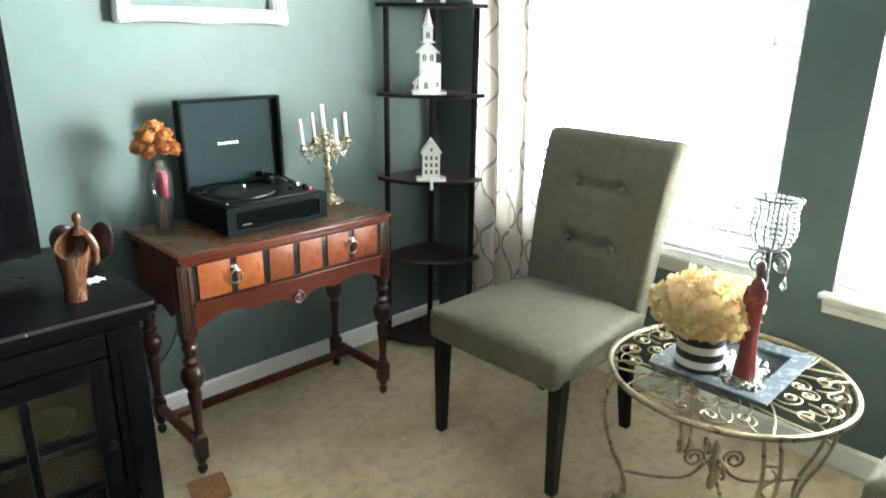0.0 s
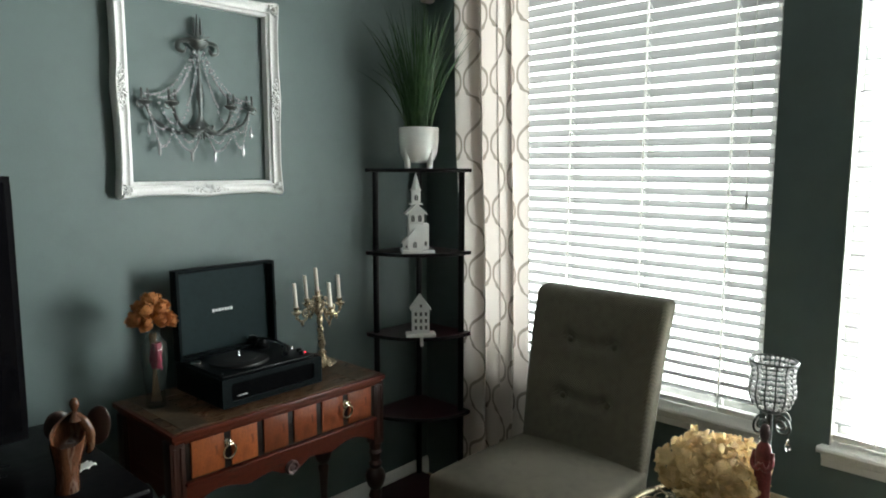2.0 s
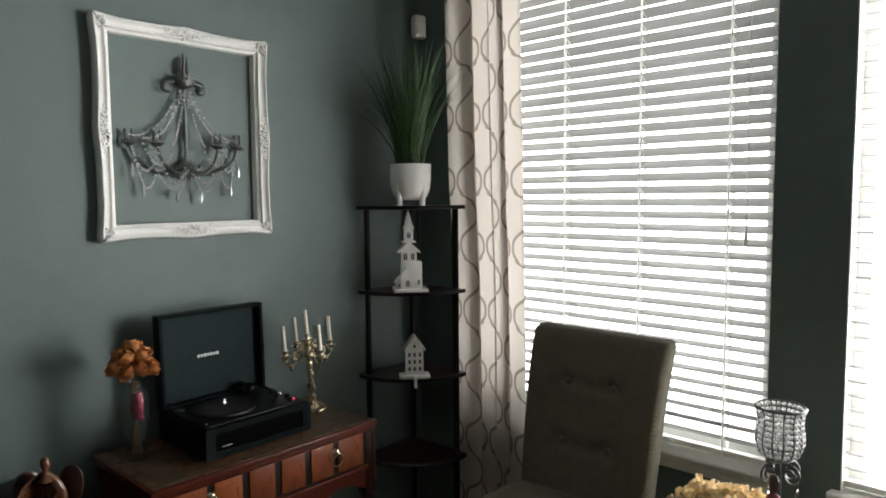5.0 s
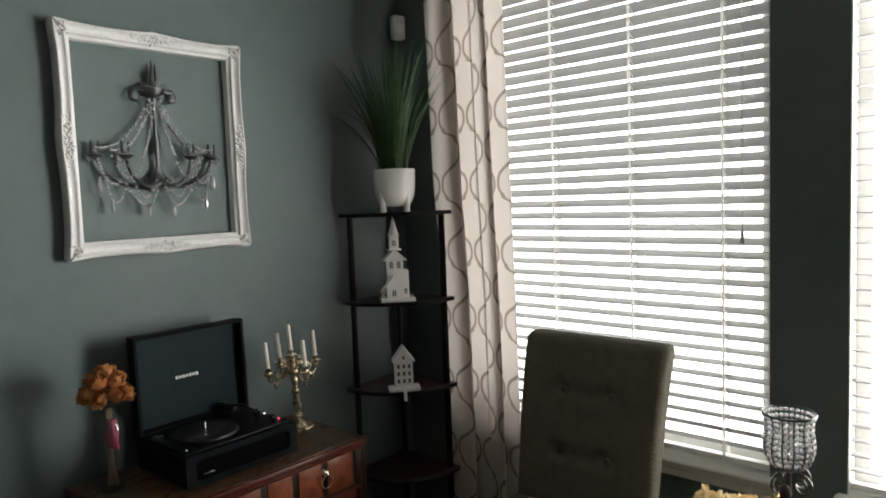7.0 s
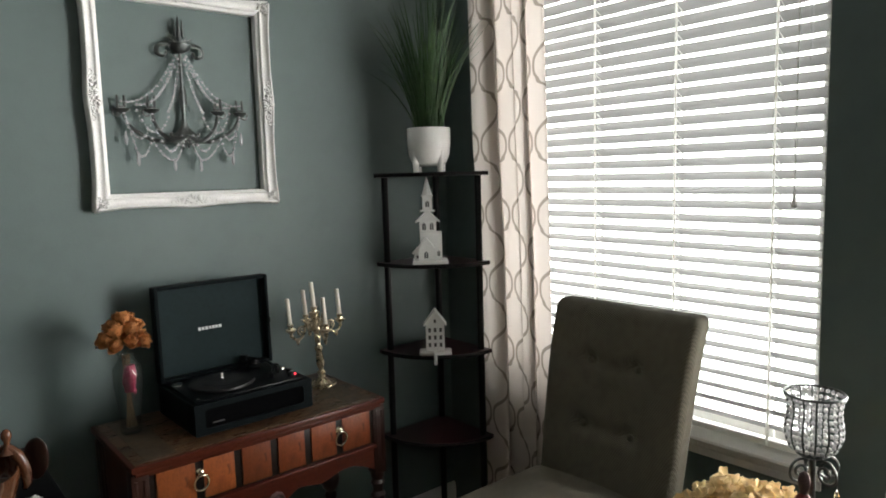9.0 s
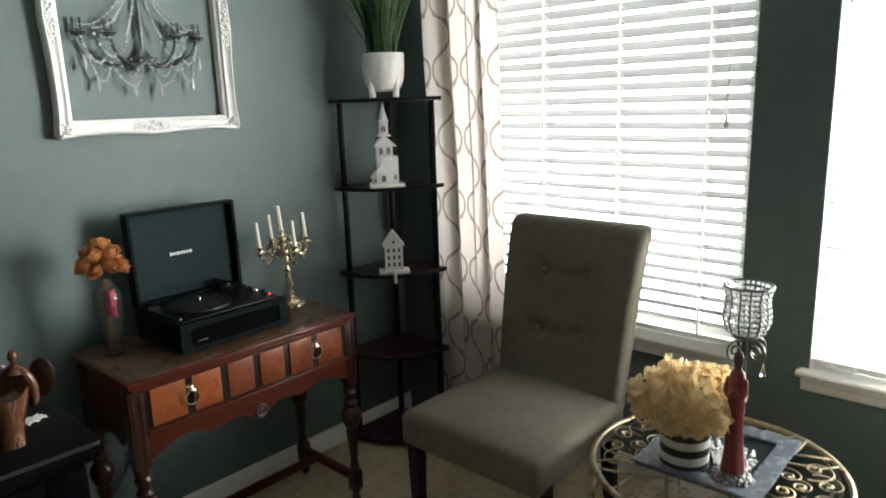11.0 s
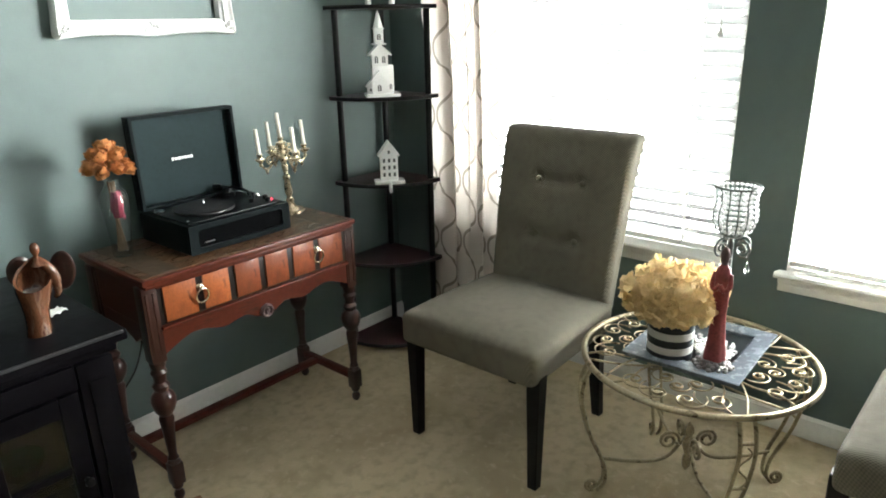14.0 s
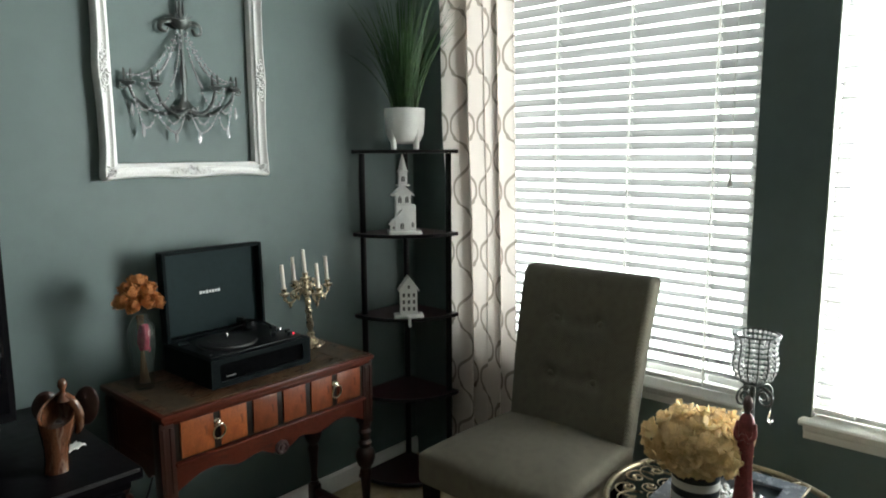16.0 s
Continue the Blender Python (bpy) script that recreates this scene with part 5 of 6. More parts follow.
def corner_shelf():
    t = thing("corner_shelf", (SX, SY, 0), "tall black corner shelf with five quarter-round dark cherry boards", "shelf")
    for k, z in enumerate(LEVELS):
        bm = bmesh.new()
        pts = [(0.022, 0.022), (-SR, 0.022)] + [(-SR * math.cos(a), -SR * math.sin(a)) for a in [math.pi / 2 * q / 20 for q in range(21)]] + [(0.022, -SR)]
        lo = [bm.verts.new((x, y, z - 0.016)) for x, y in pts]
        hi = [bm.verts.new((x, y, z)) for x, y in pts]
        bm.faces.new(lo)
        bm.faces.new(hi)
        for a in range(len(pts)):
            b = (a + 1) % len(pts)
            bm.faces.new((lo[a], lo[b], hi[b], hi[a]))
        board = part("board", bm, WINE_SHELF if k < 4 else BLACK_SHELF, t, "quarter-round dark cherry shelf board", smooth=30)
        edge = [(-SR * math.cos(a) * 1.004, -SR * math.sin(a) * 1.004, z - 0.008) for a in [math.pi / 2 * q / 20 for q in range(21)]]
        part("edge_band", tube(edge, 0.0085, 6), BLACK_SHELF, board)
    for x, y in ((0.008, 0.008), (-SR + 0.030, -0.010), (-0.010, -SR + 0.030)):
        for z0, z1 in zip(LEVELS, LEVELS[1:]):
            part("post", lathe([(0.0135, z0 + 0.0005), (0.0135, z1 - 0.0165)], 14, c=(x, y, 0)), BLACK_SHELF, t)
        part("glide", lathe([(0.014, 0.0), (0.012, 0.024)], 12, c=(x, y, 0)), BLACK_SHELF, t)


corner_shelf()


def gable_block(bm, c, s, roof, over=0.006, m=None):
    """A little house body with a pitched roof; the ridge runs along y."""
    w, d, h = s
    a = [(-w / 2, 0), (w / 2, 0), (w / 2, h), (0, h + roof), (-w / 2, h)]
    tmp = bmesh.new()
    prism(a, d, "y", tmp)
    k = math.hypot(w / 2 + over, roof * (1 + 2 * over / w))
    ang = math.atan2(roof, w / 2)
    for sgn in (-1, 1):
        mm = Matrix.Translation((sgn * (w / 4 + over * 0.4), d / 2, h + roof / 2 - over * 0.4 + 0.003)) @ Matrix.Rotation(sgn * ang, 4, "Y")
        r = bmesh.ops.create_cube(tmp, size=1.0)
        for v in r["verts"]:
            v.co = mm @ Vector((v.co.x * k, v.co.y * (d + 2 * over), v.co.z * 0.005))
    for v in tmp.verts:
        v.co = (m or Matrix.Identity(4)) @ (v.co + Vector((c[0], c[1] - d / 2, c[2])))
    me = bpy.data.meshes.new("tmp")
    tmp.to_mesh(me)
    tmp.free()
    bm.from_mesh(me)
    bpy.data.meshes.remove(me)


# dark plates carry the shade inside the little openings as plain colour
OPENING_SHADE = material("shadowed_opening", (0.10, 0.10, 0.10), 0.9)


def church():
    t = thing("ceramic_church", (2.195, 2.318, LEVELS[3] + 0.001), "white ceramic village church with a steeple, on the corner shelf", "ornament", turn=-38)
    part("plinth", boxed((0, 0, 0.007), (0.140, 0.104, 0.014), 0.003), CERAMIC_MATT, t)
    b = boxed((0.005, 0.012, 0.069), (0.086, 0.066, 0.110), 0.002)
    part("nave", b, CERAMIC_MATT, t, smooth=30)
    b = bmesh.new()
    gable_block(b, (-0.016, -0.034, 0.014), (0.056, 0.032, 0.052), 0.034)
    part("porch", b, CERAMIC_MATT, t, smooth=30)
    b = bmesh.new()
    gable_block(b, (-0.050, -0.020, 0.014), (0.026, 0.030, 0.030), 0.016)
    part("side_wing", b, CERAMIC_MATT, t, smooth=30)
    b = boxed((-0.006, 0.004, 0.147), (0.066, 0.052, 0.050), 0.002)
    gable_block(b, (-0.006, 0.004, 0.166), (0.076, 0.058, 0.004), 0.036, 0.010)
    part("tower", b, CERAMIC_MATT, t, smooth=30)
    b = boxed((-0.006, 0.0, 0.208), (0.058, 0.052, 0.006), 0.002)
    box(b, (-0.006, 0.0, 0.238), (0.038, 0.036, 0.058), 0.002)
    box(b, (-0.006, 0.0, 0.268), (0.046, 0.044, 0.005), 0.0015)
    part("belfry", b, CERAMIC_MATT, t, smooth=30)
    part("steeple", lathe([(0.021, 0.270), (0.014, 0.295), (0.007, 0.322), (0.001, 0.340)], 8, c=(-0.006, 0, 0)), CERAMIC_MATT, t, smooth=20)
    for x, y, z, w, h in ((-0.016, -0.0508, 0.038, 0.015, 0.026), (-0.021, -0.0228, 0.148, 0.014, 0.028), (0.009, -0.0228, 0.148, 0.014, 0.028), (-0.006, -0.0188, 0.236, 0.015, 0.024), (-0.050, -0.0358, 0.030, 0.008, 0.012), (0.034, -0.0218, 0.040, 0.010, 0.022)):
        bm = prism([(-w / 2, -h / 2), (w / 2, -h / 2), (w / 2, h / 4), (w / 4, h * 0.45), (0, h / 2), (-w / 4, h * 0.45), (-w / 2, h / 4)], 0.002)
        part("window_opening", bm, OPENING_SHADE, t, "dark plate standing in for the shade of an arched opening", smooth=0).location = (x, y, z)
        part("glazing_bar", boxed((x, y - 0.0004, z - h * 0.04), (w * 0.14, 0.002, h * 0.9)), CERAMIC_MATT, t)


church()


def tall_house():
    t = thing("ceramic_house", (2.195, 2.300, LEVELS[2] + 0.001), "white stocking-holder house with rows of little windows, on the shelf", "ornament", turn=-40)
    part("base", rounded((0.128, 0.070, 0.016), 0.006, 6, c=(0, -0.01, 0.008)), CERAMIC_MATT, t, smooth=50)
    b = bmesh.new()
    gable_block(b, (0, 0, 0.016), (0.074, 0.050, 0.108), 0.050, 0.008)
    part("house_body", b, CERAMIC_MATT, t, smooth=30)
    pts = bez([(0, -0.042, 0.008), (0, -0.056, 0.006), (0, -0.060, -0.012), (0, -0.066, -0.026), (0, -0.074, -0.022)], 6)
    part("hook", tube(pts, 0.007, 8), CERAMIC_MATT, t, "small white stocking hook")
    for i in range(3):
        for j in range(3):
            part("window_opening", boxed((-0.022 + 0.022 * i, -0.0255, 0.040 + 0.030 * j), (0.010, 0.002, 0.016)), OPENING_SHADE, t, "dark plate standing in for the shade of a window opening", smooth=0)
    part("window_opening", boxed((0, -0.0255, 0.136), (0.009, 0.002, 0.013)), OPENING_SHADE, t, "dark plate standing in for the shade of a window opening", smooth=0)


tall_house()


def grass_plant():
    t = thing("potted_grass", (2.205, 2.318, LEVELS[4] + 0.001), "tall artificial green grass in a white footed ceramic pot", "plant", turn=-45)
    outer = [(0.0, 0.022), (0.045, 0.022), (0.068, 0.036), (0.080, 0.065), (0.085, 0.11), (0.086, 0.168), (0.084, 0.171), (0.080, 0.168), (0.079, 0.145)]
    pot = part("pot", lathe(outer, 40), CERAMIC, t, "glossy white ceramic pot", smooth=50)
    for k in range(4):
        a = math.pi / 2 * k + math.pi / 4
        leg = tube([(0.066 * math.cos(a), 0.066 * math.sin(a), 0.0), (0.068 * math.cos(a), 0.068 * math.sin(a), 0.035), (0.071 * math.cos(a), 0.071 * math.sin(a), 0.082)], lambda q: 0.012 + 0.001 * q, 12)
        part("foot", leg, CERAMIC, pot)
    part("soil", lathe([(0.0, 0.148), (0.04, 0.149), (0.0785, 0.146), (0.0785, 0.143), (0.0, 0.143)], 24), SOIL, t, "dark soil")
    rng = random.Random(21)
    bm = bmesh.new()
    for k in range(250):
        a = rng.uniform(0, 2 * math.pi)
        r = 0.060 * math.sqrt(rng.random())
        lean = (rng.random() ** 1.4) * 0.20 + r * 0.5
        h = rng.uniform(0.32, 0.57) * (1 - 0.25 * lean / 0.2 * rng.random())
        b = a + rng.uniform(-0.6, 0.6)
        w = rng.uniform(0.0018, 0.0036)
        base = Vector((r * math.cos(a), r * math.sin(a), 0.145))
        wd = Vector((-math.sin(b + rng.uniform(-1, 1)), math.cos(b), 0)).normalized()
        rows = []
        bend = rng.uniform(1.3, 2.2)
        for i in range(7):
            s = i / 6
            droop = 0.10 * max(0, s - 0.7) * (lean / 0.2)
            p = base + Vector((math.cos(b), math.sin(b), 0)) * (lean * s ** bend) + Vector((0, 0, h * s - droop))
            q = w * (1 - s ** 3) + 0.0003
            rows.append((bm.verts.new(p - wd * q), bm.verts.new(p + wd * q)))
        for x, y in zip(rows, rows[1:]):
            bm.faces.new((x[0], x[1], y[1], y[0]))
    part("grass_blades", bm, GRASS_BLADE, t, "thin dark green upright blades", smooth=80)


grass_plant()


# ---------------------------------------------------------------- chairs
def chair():
    """Local frame: the chair faces -x, the origin lies on the floor below the middle of the seat."""
    t = thing("upholstered_chair", (1.968, 1.498, 0), "olive-grey upholstered dining chair with buttoned back and black legs", "chair", "upholstered chairs")

    def seat_shape(p):
        crown = 0.036 * max(0, 1 - (p.x / 0.275) ** 2) ** 0.7 * max(0, 1 - (p.y / 0.275) ** 2) ** 0.7 if p.z > 0 else 0
        taper = 1 - 0.05 * (p.x + 0.27) / 0.54
        return Vector((p.x, p.y * taper, p.z + crown))

    part("seat", rounded((0.540, 0.548, 0.114), 0.024, 22, seat_shape, c=(-0.005, 0.004, 0.447)), CLOTH, t, smooth=60)
    buttons = [(y, z) for z in (0.690, 0.895) for y in (-0.090, 0.090)]

    def back_shape(p):
        z = p.z + 0.315
        s = z / 0.63
        y = p.y * (0.93 + 0.09 * s)
        x = p.x + 0.10 * s + 0.035 * s ** 4
        front = p.x < 0.0
        if front:
            for by, bz in buttons:
                d2 = ((y - by) / 0.026) ** 2 + ((z + 0.445 - bz) / 0.026) ** 2
                x += 0.026 * math.exp(-d2)
            for bz in (0.690, 0.895):
                if abs(y) < 0.09:
                    x += 0.012 * math.exp(-((z + 0.445 - bz) / 0.018) ** 2)
        return Vector((x, y, z))

    back = part("backrest", rounded((0.085, 0.530, 0.63), 0.028, 46, back_shape, c=(0.245, 0, 0.445)), CLOTH, t, smooth=60)
    for y, z in buttons:
        s = (z - 0.445) / 0.63
        b = bmesh.new()
        ball(b, (0.245 - 0.0425 + 0.10 * s + 0.035 * s ** 4 + 0.016, y, z), (0.008, 0.0125, 0.0125), 2)
        part("button", b, CLOTH, back, "cloth-covered button")
    for sx, sy in ((-1, -1), (-1, 1), (1, -1), (1, 1)):
        b = bmesh.new()
        rings = []
        for z, q, dx in ((0.0, 0.017, 0.05), (0.15, 0.0195, 0.022), (0.30, 0.0225, 0.006), (0.415, 0.0245, 0.0)):
            ox = dx * 1.6 if sx > 0 else 0.0
            x, y = (0.228 if sx > 0 else -0.214) + ox, sy * ((0.245 if sy < 0 else 0.262) if sx < 0 else 0.215 - 0.4 * dx)
            rings.append([b.verts.new((x + a * q, y + c * q, z)) for a, c in ((-1, -1), (1, -1), (1, 1), (-1, 1))])
        for a, c in zip(rings, rings[1:]):
            for k in range(4):
                j = (k + 1) % 4
                b.faces.new((a[k], a[j], c[j], c[k]))
        b.faces.new(rings[0])
        b.faces.new(rings[-1])
        bmesh.ops.bevel(b, geom=[e for e in b.edges], offset=0.003, segments=1, affect="EDGES")
        part("leg", b, LEG_BLACK, t, "square black wooden leg", smooth=30)
    return t


CHAIR = chair()
copy_thing(CHAIR, pose(2.017, 0.165, 0))


# ---------------------------------------------------------------- side table and its things
TX, TY, TZ, TR = 2.057, 0.877, 0.478, 0.336


def side_table():
    t = thing("side_table", (TX, TY, 0), "round antique gold wrought-iron side table with an open scrollwork top", "table")
    circle = lambda r, z, n=72: [(r * math.cos(2 * math.pi * k / n), r * math.sin(2 * math.pi * k / n), z) for k in range(n)]
    part("rim", tube(circle(TR, TZ - 0.004), 0.0095, 10, closed=True), GOLD_IRON, t, "round gold rim")
    part("inner_ring", tube(circle(0.118, TZ + 0.0008), 0.004, 8, closed=True), GOLD_IRON, t)
    zs = TZ + 0.0012
    for q in range(4):
        a0 = math.pi / 2 * q + math.pi / 4 + 0.12
        rot = Matrix.Rotation(a0, 4, "Z")

        def put(pts, r=0.0036, label=""):
            part("scroll", tube([rot @ Vector(p) for p in pts], r, 7, flat=0.8), GOLD_IRON, t)

        # the crossing bands between two sectors
        for s in (-1, 1):
            put(bez([(0.112, s * 0.035, zs), (0.19, s * 0.022, zs), (0.26, -s * 0.010, zs), (0.326, -s * 0.055, zs)], 8))
            put(bez([(0.118, s * 0.012, zs), (0.20, s * 0.040, zs), (0.262, s * 0.085, zs), (0.318, s * 0.090, zs)], 8))
        # spirals filling the sector
        for ang, r, size, sgn in ((0.34, 0.262, 0.050, 1), (0.64, 0.276, 0.044, -1), (0.93, 0.276, 0.044, 1), (1.23, 0.262, 0.050, -1), (0.55, 0.185, 0.036, -1), (1.02, 0.185, 0.036, 1), (0.785, 0.215, 0.028, 1)):
            c = (r * math.cos(ang), r * math.sin(ang))
            a0 = ang + 2.2 * sgn
            line = []
            for k in range(49):
                s = k / 48
                r1 = 0.011 + (size * 1.32 - 0.011) * (1 - s) ** 2.6
                b = a0 - 2 * math.pi * 1.6 * sgn * s
                line.append((c[0] + r1 * math.cos(b), c[1] + r1 * math.sin(b), zs))
            put(line, lambda s: 0.0027 + 0.0028 * s ** 2)
            ball(eb := bmesh.new(), rot @ Vector((*line[-1][:2], zs)), 0.0068, 1)
            part("scroll_bead", eb, GOLD_IRON, t)
    legs = []
    for q in range(4):
        a = math.pi / 4 + math.pi / 2 * q - 0.04
        rot = Matrix.Rotation(a, 4, "Z")
        lines = []
        for side in (-0.021, 0.021):
            pts = bez([(0.322, side, TZ - 0.010), (0.345, side, TZ - 0.06), (0.350, side, TZ - 0.13), (0.318, side, 0.22), (0.272, side * 0.8, 0.12), (0.262, side * 0.6, 0.05), (0.285, side * 0.5, 0.012)], 7)
            lines.append(pts)
        leg = part("leg", tube([rot @ Vector(p) for p in lines[0]], 0.0058, 8, tube([rot @ Vector(p) for p in lines[1]], 0.0058, 8)), GOLD_IRON, t, "paired curved gold rods")
        foot = [(0.302 + p[0], 0, 0.0275 + p[1]) for p in spiral((0, 0), 0.021, 0.006, -1.9, 1.5, 26)]
        part("foot_scroll", tube([rot @ Vector(p) for p in foot], 0.0062, 8), GOLD_IRON, leg)
        fill = []
        for k in range(25):
            s = k / 24
            fill.append((0.349 - 0.010 * s, 0.015 * math.sin(2 * math.pi * 1.5 * s), TZ - 0.085 - 0.13 * s))
        part("leg_scroll", tube([rot @ Vector(p) for p in fill], 0.003, 6), GOLD_IRON, leg)
        for zz, xx in ((TZ - 0.075, 0.346), (TZ - 0.225, 0.330)):
            part("leg_tie", tube([rot @ Vector((xx, -0.021, zz)), rot @ Vector((xx, 0.021, zz))], 0.005, 8), GOLD_IRON, leg)
        pts = bez([(0.268, 0, 0.125), (0.19, 0, 0.112), (0.11, 0, 0.108), (0.060, 0, 0.125), (0.028, 0, 0.165)], 8)
        st = part("stretcher", tube([rot @ Vector(p) for p in pts], 0.0055, 8), GOLD_IRON, t)
        sp = [(0.062 + p[0], 0, 0.182 + p[1]) for p in spiral((0, 0), 0.034, 0.008, 3.3, -1.6, 34)]
        part("stretcher_scroll", tube([rot @ Vector(p) for p in sp], 0.0050, 8), GOLD_IRON, st)
    part("centre_finial", lathe([(0.004, 0.07), (0.012, 0.085), (0.014, 0.11), (0.008, 0.13), (0.016, 0.155), (0.019, 0.175), (0.010, 0.195), (0.015, 0.212), (0.012, 0.228), (0.0, 0.248)], 14, wave=lambda a, z: 1 + 0.12 * math.cos(5 * a)), GOLD_IRON, t, "turned centre finial")


side_table()
TT = TZ + 0.0055


def tray():
    t = thing("serving_tray", (2.099, 0.884, TT), "square blue-black lacquer tray with a wide flat rim", "tray", turn=1.0)
    w, d, rim = 0.392, 0.342, 0.056
    part("bottom", boxed((0, 0, 0.004), (w - 2 * rim + 0.01, d - 2 * rim + 0.01, 0.008)), STRIPE_DARK, t, "black tray bottom", smooth=0)
    bm = bmesh.new()
    loops = []
    for off, z in ((rim, 0.0005), (0.012, 0.0005), (0.0, 0.017), (0.002, 0.020), (rim - 0.003, 0.0185), (rim, 0.016)):
        x, y = w / 2 - off, d / 2 - off
        loops.append([bm.verts.new(p) for p in ((-x, -y, z), (x, -y, z), (x, y, z), (-x, y, z))])
    for a, b in zip(loops, loops[1:] + loops[:1]):
        for k in range(4):
            j = (k + 1) % 4
            bm.faces.new((a[k], a[j], b[j], b[k]))
    part("rim", bm, TRAY, t, "wide flat lacquered rim", smooth=20)


tray()


def glass_pebbles():
    rng = random.Random(8)
    bm = bmesh.new()
    for k in range(230):
        x, y = 2.070 + rng.gauss(0, 0.045), 0.868 + rng.gauss(0, 0.040)
        if abs(x - 2.106) > 0.118 or abs(y - 0.880) > 0.100 or math.hypot(x - 1.992, y - 0.938) < 0.078 or math.hypot(x - 1.98, y - 0.806) < 0.05:
            continue
        r = rng.uniform(0.006, 0.011)
        vs = ball(bm, (x, y, TT + 0.008 + r * 0.7 + rng.choice((0, 0.008))), (r, r * rng.uniform(0.7, 1), r * 0.75), 1)
        for v in vs:
            v.co += Vector([rng.uniform(-0.0012, 0.0012) for _ in range(3)])
    tagged(part("glass_pebbles", bm, BRIGHT_BEAD, smooth=0), "loose clear glass pebbles scattered in the tray", "pebbles", kind="stuff")


glass_pebbles()


def hydrangea_pot():
    t = thing("hydrangea_pot", (1.990, 0.940, TT + 0.0085), "cream-yellow hydrangeas in a black and white striped cylinder vase", "vase")
    r, h, n = 0.066, 0.135, 6
    inner = bmesh.new()
    lathe([(0.0, 0.0), (r - 0.003, 0.0), (r - 0.003, h - 0.002), (r - 0.008, h - 0.002), (r - 0.008, 0.02), (0.0, 0.02)], 36, inner)
    part("vase_body", inner, STRIPE_LIGHT, t)
    for k in range(n):
        z0, z1 = h * k / n, h * (k + 1) / n
        part("stripe", lathe([(r - 0.003, z0 + 0.0003), (r, z0 + 0.001), (r, z1 - 0.001), (r - 0.003, z1 - 0.0003)], 40), STRIPE_DARK if k % 2 == 0 else STRIPE_LIGHT, t,
             "glazed charcoal stripe" if k % 2 == 0 else "glazed white stripe", smooth=30)
    rng = random.Random(4)
    heads = [(0, 0, 0.216, 0.072), (0.066, -0.050, 0.200, 0.068), (-0.062, 0.055, 0.200, 0.070), (0.050, 0.060, 0.198, 0.064), (-0.055, -0.050, 0.196, 0.068), (0.0, -0.074, 0.184, 0.056), (-0.078, 0.0, 0.184, 0.054)]
    for x, y, z, R in heads:
        bm = bmesh.new()
        for k in range(44):
            zz = 1 - 2 * (k + 0.5) / 44
            if zz < -0.75:
                continue
            a = k * 2.39996
            q = math.sqrt(1 - zz * zz)
            d = Vector((q * math.cos(a), q * math.sin(a), zz * 0.85))
            d = (d + Vector([rng.uniform(-0.15, 0.15) for _ in range(3)])).normalized()
            c = Vector((x, y, z)) + d * R * rng.uniform(0.80, 0.98)
            s = d.orthogonal().normalized()
            s = Matrix.Rotation(rng.uniform(0, 6.28), 3, d) @ s
            for j in range(4):
                u = Matrix.Rotation(math.pi / 2 * j, 3, d) @ s
                v = d.cross(u)
                L = rng.uniform(0.021, 0.028)
                cup = rng.uniform(0.000, 0.021)
                p0 = bm.verts.new(c - d * 0.004)
                edge, mid = [], []
                for k2 in range(7):
                    b = (k2 / 3 - 1) * 0.95
                    ruffle = rng.uniform(-0.005, 0.005)
                    reach = L * (1 - 0.10 * abs(k2 / 3 - 1) ** 2) * rng.uniform(0.93, 1.05)
                    w = u * math.cos(b) + v * math.sin(b)
                    mid.append(bm.verts.new(c + w * reach * 0.55 + d * (cup * 0.15 + ruffle * 0.3)))
                    edge.append(bm.verts.new(c + w * reach + d * (cup + ruffle)))
                for k2 in range(6):
                    bm.faces.new((p0, mid[k2], mid[k2 + 1]))
                    bm.faces.new((mid[k2], edge[k2], edge[k2 + 1], mid[k2 + 1]))
        ball(bm, (x, y, z), R * 0.66, 2)
        part("hydrangea_head", bm, HYDRANGEA, t, "dense cream-yellow flower head", smooth=70)


hydrangea_pot()


def figurine():
    """A plain robed figure on a rocky foot: one mesh."""
    bm = bmesh.new()
    lathe([(0.0, 0.030), (0.038, 0.032), (0.036, 0.05), (0.030, 0.09), (0.025, 0.14), (0.024, 0.18), (0.026, 0.22), (0.025, 0.255), (0.027, 0.285), (0.021, 0.306), (0.011, 0.316), (0.0105, 0.322), (0.0145, 0.332), (0.016, 0.345), (0.012, 0.360), (0.0, 0.367)], 24, bm,
          squash=(0.68, 0.80), wave=lambda a, z: 1 + (0.09 if z < 0.25 else 0.03) * math.cos(5 * a + 6 * z))
    for s in (-1, 1):
        tube(bez([(0.0, s * 0.020, 0.290), (-0.010, s * 0.024, 0.258), (-0.020, s * 0.012, 0.246), (-0.020, 0.0, 0.262)], 5), 0.0068, 8, bm)
    for f in bm.faces:
        f.material_index = 1 if f.calc_center_median().z > 0.312 else 0
    cloth = len(bm.faces)
    rng = random.Random(8)
    for k in range(46):
        a, q = k * 2.4, math.sqrt((k + 0.5) / 46)
        z = 0.034 * (1 - 0.75 * q)
        ball(bm, (0.047 * q * math.cos(a), 0.053 * q * math.sin(a), z), [rng.uniform(0.007, 0.012) for _ in range(3)], 1)
    bm.faces.ensure_lookup_table()
    for f in bm.faces[cloth:]:
        f.material_index = 2
    ob = part("figurine", bm, RED_DRESS, smooth=60)
    ob.data.materials.append(HOOD)
    ob.data.materials.append(SILVER)
    ob.matrix_basis = pose(1.978, 0.806, TT + 0.0095, 0, 0, 0)
    tagged(ob, "slim brick-red robed figurine on a grey rocky foot, in the tray", "figurine")


figurine()


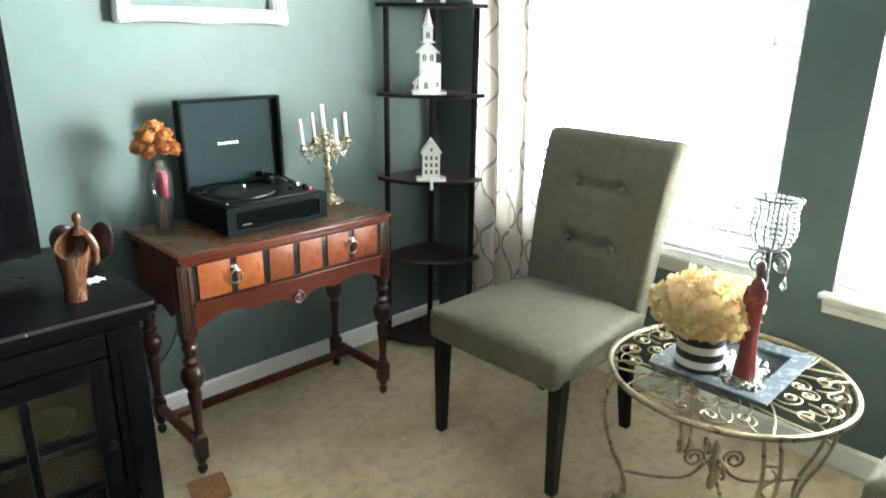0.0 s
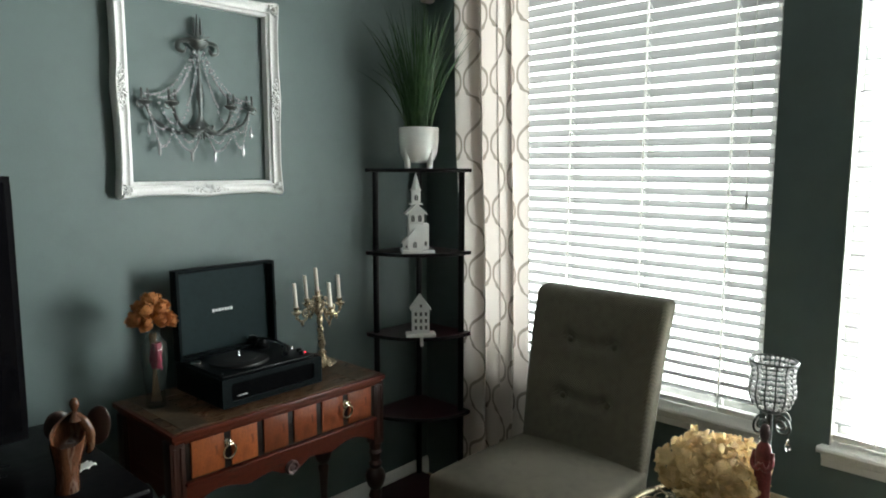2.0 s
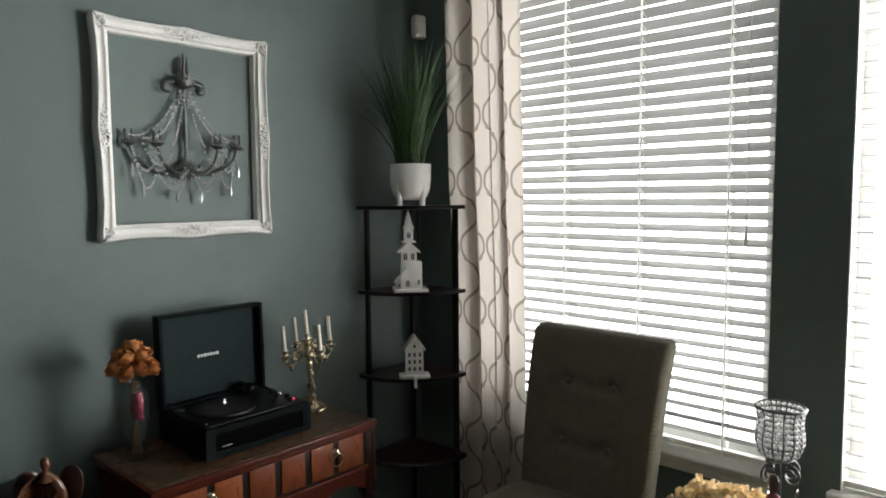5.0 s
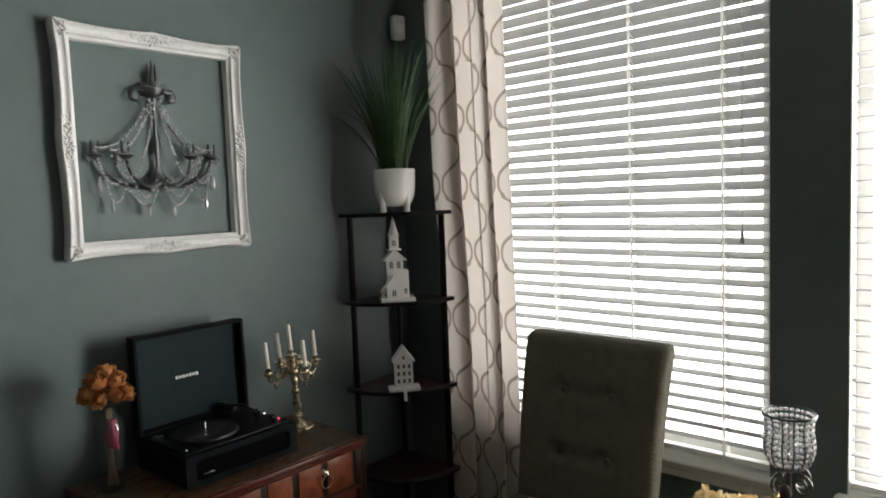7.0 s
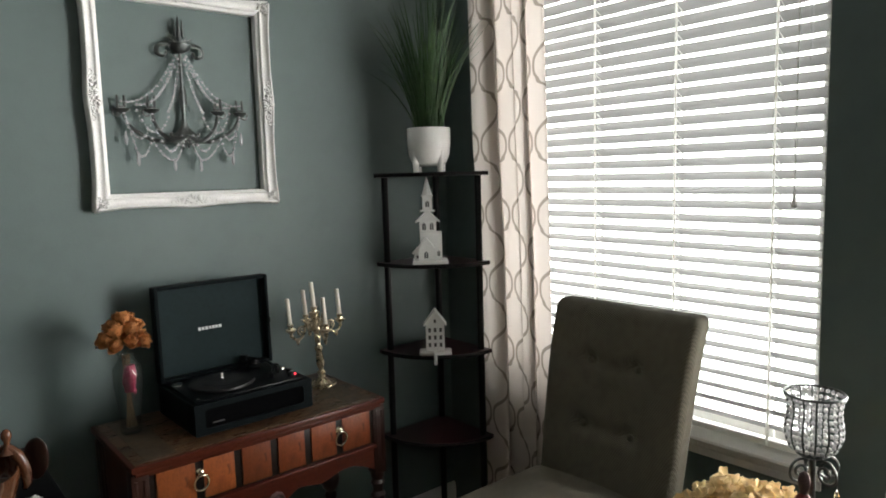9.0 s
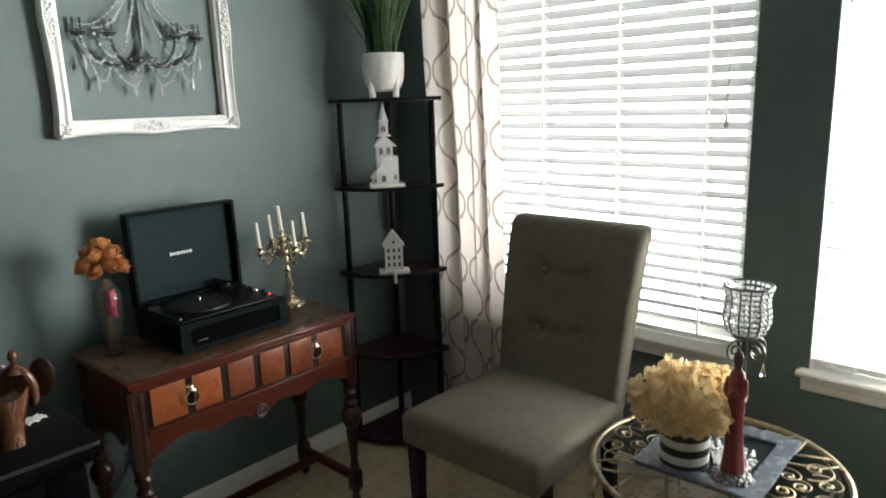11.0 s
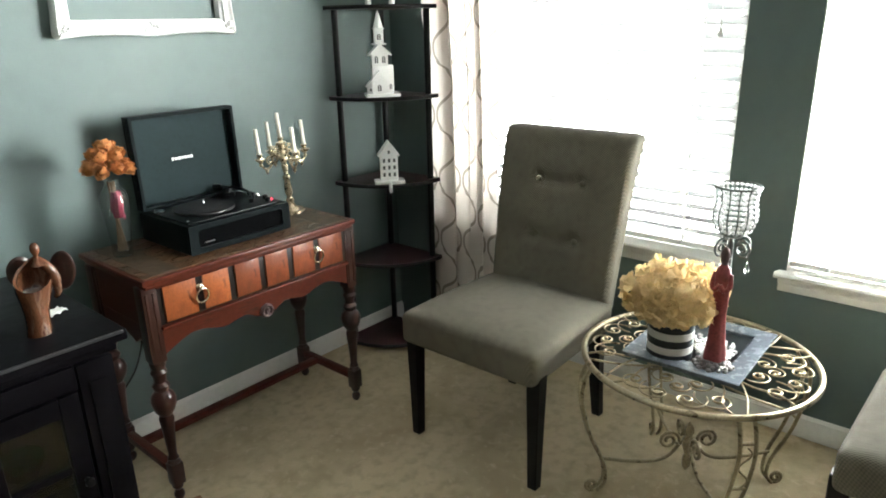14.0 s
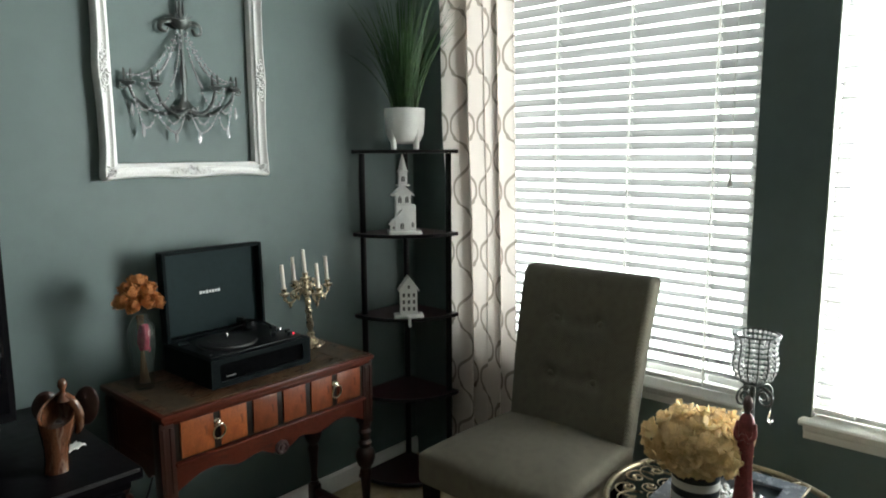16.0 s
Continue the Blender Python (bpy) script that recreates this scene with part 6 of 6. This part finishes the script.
def candle_holder():
    """A pewter candle holder: rocky silver foot, pole, scrolls, and a wire cup strung with crystal beads."""
    X, Y = 2.034, 0.812
    t = thing("candle_holder", (X, Y, TT + 0.0085), "pewter candle holder with a crystal-beaded wire cup, in the tray", "candle holder")
    rng = random.Random(6)
    fb = bmesh.new()
    for k in range(34):
        a, r = rng.uniform(0, 6.28), rng.uniform(0.004, 0.030)
        ball(fb, (0.020 + r * math.cos(a), -0.004 + r * math.sin(a), 0.010 + 0.026 * (1 - r / 0.034) * rng.random()), rng.uniform(0.006, 0.010), 1)
    part("rocky_foot", fb, SILVER, t, "rough antique silver foot", smooth=20)
    part("pole", tube(bez([(0.014, 0, 0.02), (0.006, 0, 0.16), (0.004, 0, 0.30), (0.0, 0, 0.392)], 8), 0.0065, 10), PEWTER, t)
    for k, a in enumerate((0.6, 2.7, 4.4, 5.6)):
        ca, sa = math.cos(a), math.sin(a)
        pts = [(ca * (0.034 + p[0]), sa * (0.034 + p[0]), 0.352 + p[1]) for p in spiral((0, 0), 0.030, 0.006, 2.2, -1.6, 34)]
        sc = part("scroll", tube(pts, 0.0031, 8), PEWTER, t)
        if k in (0, 3):
            q = (ca * 0.058, sa * 0.058, 0.262)
            part("crystal_drop", lathe([(0, 0), (0.007, 0.010), (0.008, 0.018), (0.003, 0.036), (0.0, 0.042), ], 8, c=q), CRYSTAL, sc, "clear hanging crystal drop", smooth=0)
            part("drop_wire", tube([(q[0], q[1], 0.303), (q[0], q[1], 0.335)], 0.0012, 5), PEWTER, sc)
    part("cup_plate", lathe([(0.0, 0.382), (0.026, 0.383), (0.034, 0.388), (0.026, 0.393), (0.0, 0.393)], 20), PEWTER, t)
    prof = [(0.030, 0.392), (0.046, 0.404), (0.056, 0.428), (0.057, 0.452), (0.052, 0.482), (0.054, 0.506), (0.060, 0.524)]

    def radius(z):
        for (r0, z0), (r1, z1) in zip(prof, prof[1:]):
            if z <= z1:
                return r0 + (r1 - r0) * (z - z0) / (z1 - z0)
        return prof[-1][0]

    n = 14
    for k in range(n):
        a = 2 * math.pi * k / n
        pts = bez([(r * math.cos(a), r * math.sin(a), z) for r, z in prof], 5)
        part("cup_wire", tube(pts, 0.0021, 6), PEWTER, t)
    for z in (0.524,):
        r = radius(z)
        part("cup_rim", tube([(r * math.cos(2 * math.pi * k / 40), r * math.sin(2 * math.pi * k / 40), z) for k in range(40)], 0.003, 6, closed=True), PEWTER, t)
    bm = bmesh.new()
    for j in range(9):
        z = 0.404 + 0.0142 * j
        r = radius(z) - 0.001
        for k in range(2 * n):
            a = 2 * math.pi * (k + 0.5) / (2 * n)
            ball(bm, (r * math.cos(a), r * math.sin(a), z), (0.0056, 0.0056, 0.0056), 1)
    tagged(part("bead_netting", bm, BRIGHT_BEAD, t, "clear crystal beads strung between the wires", smooth=0), kind="stuff")


candle_holder()
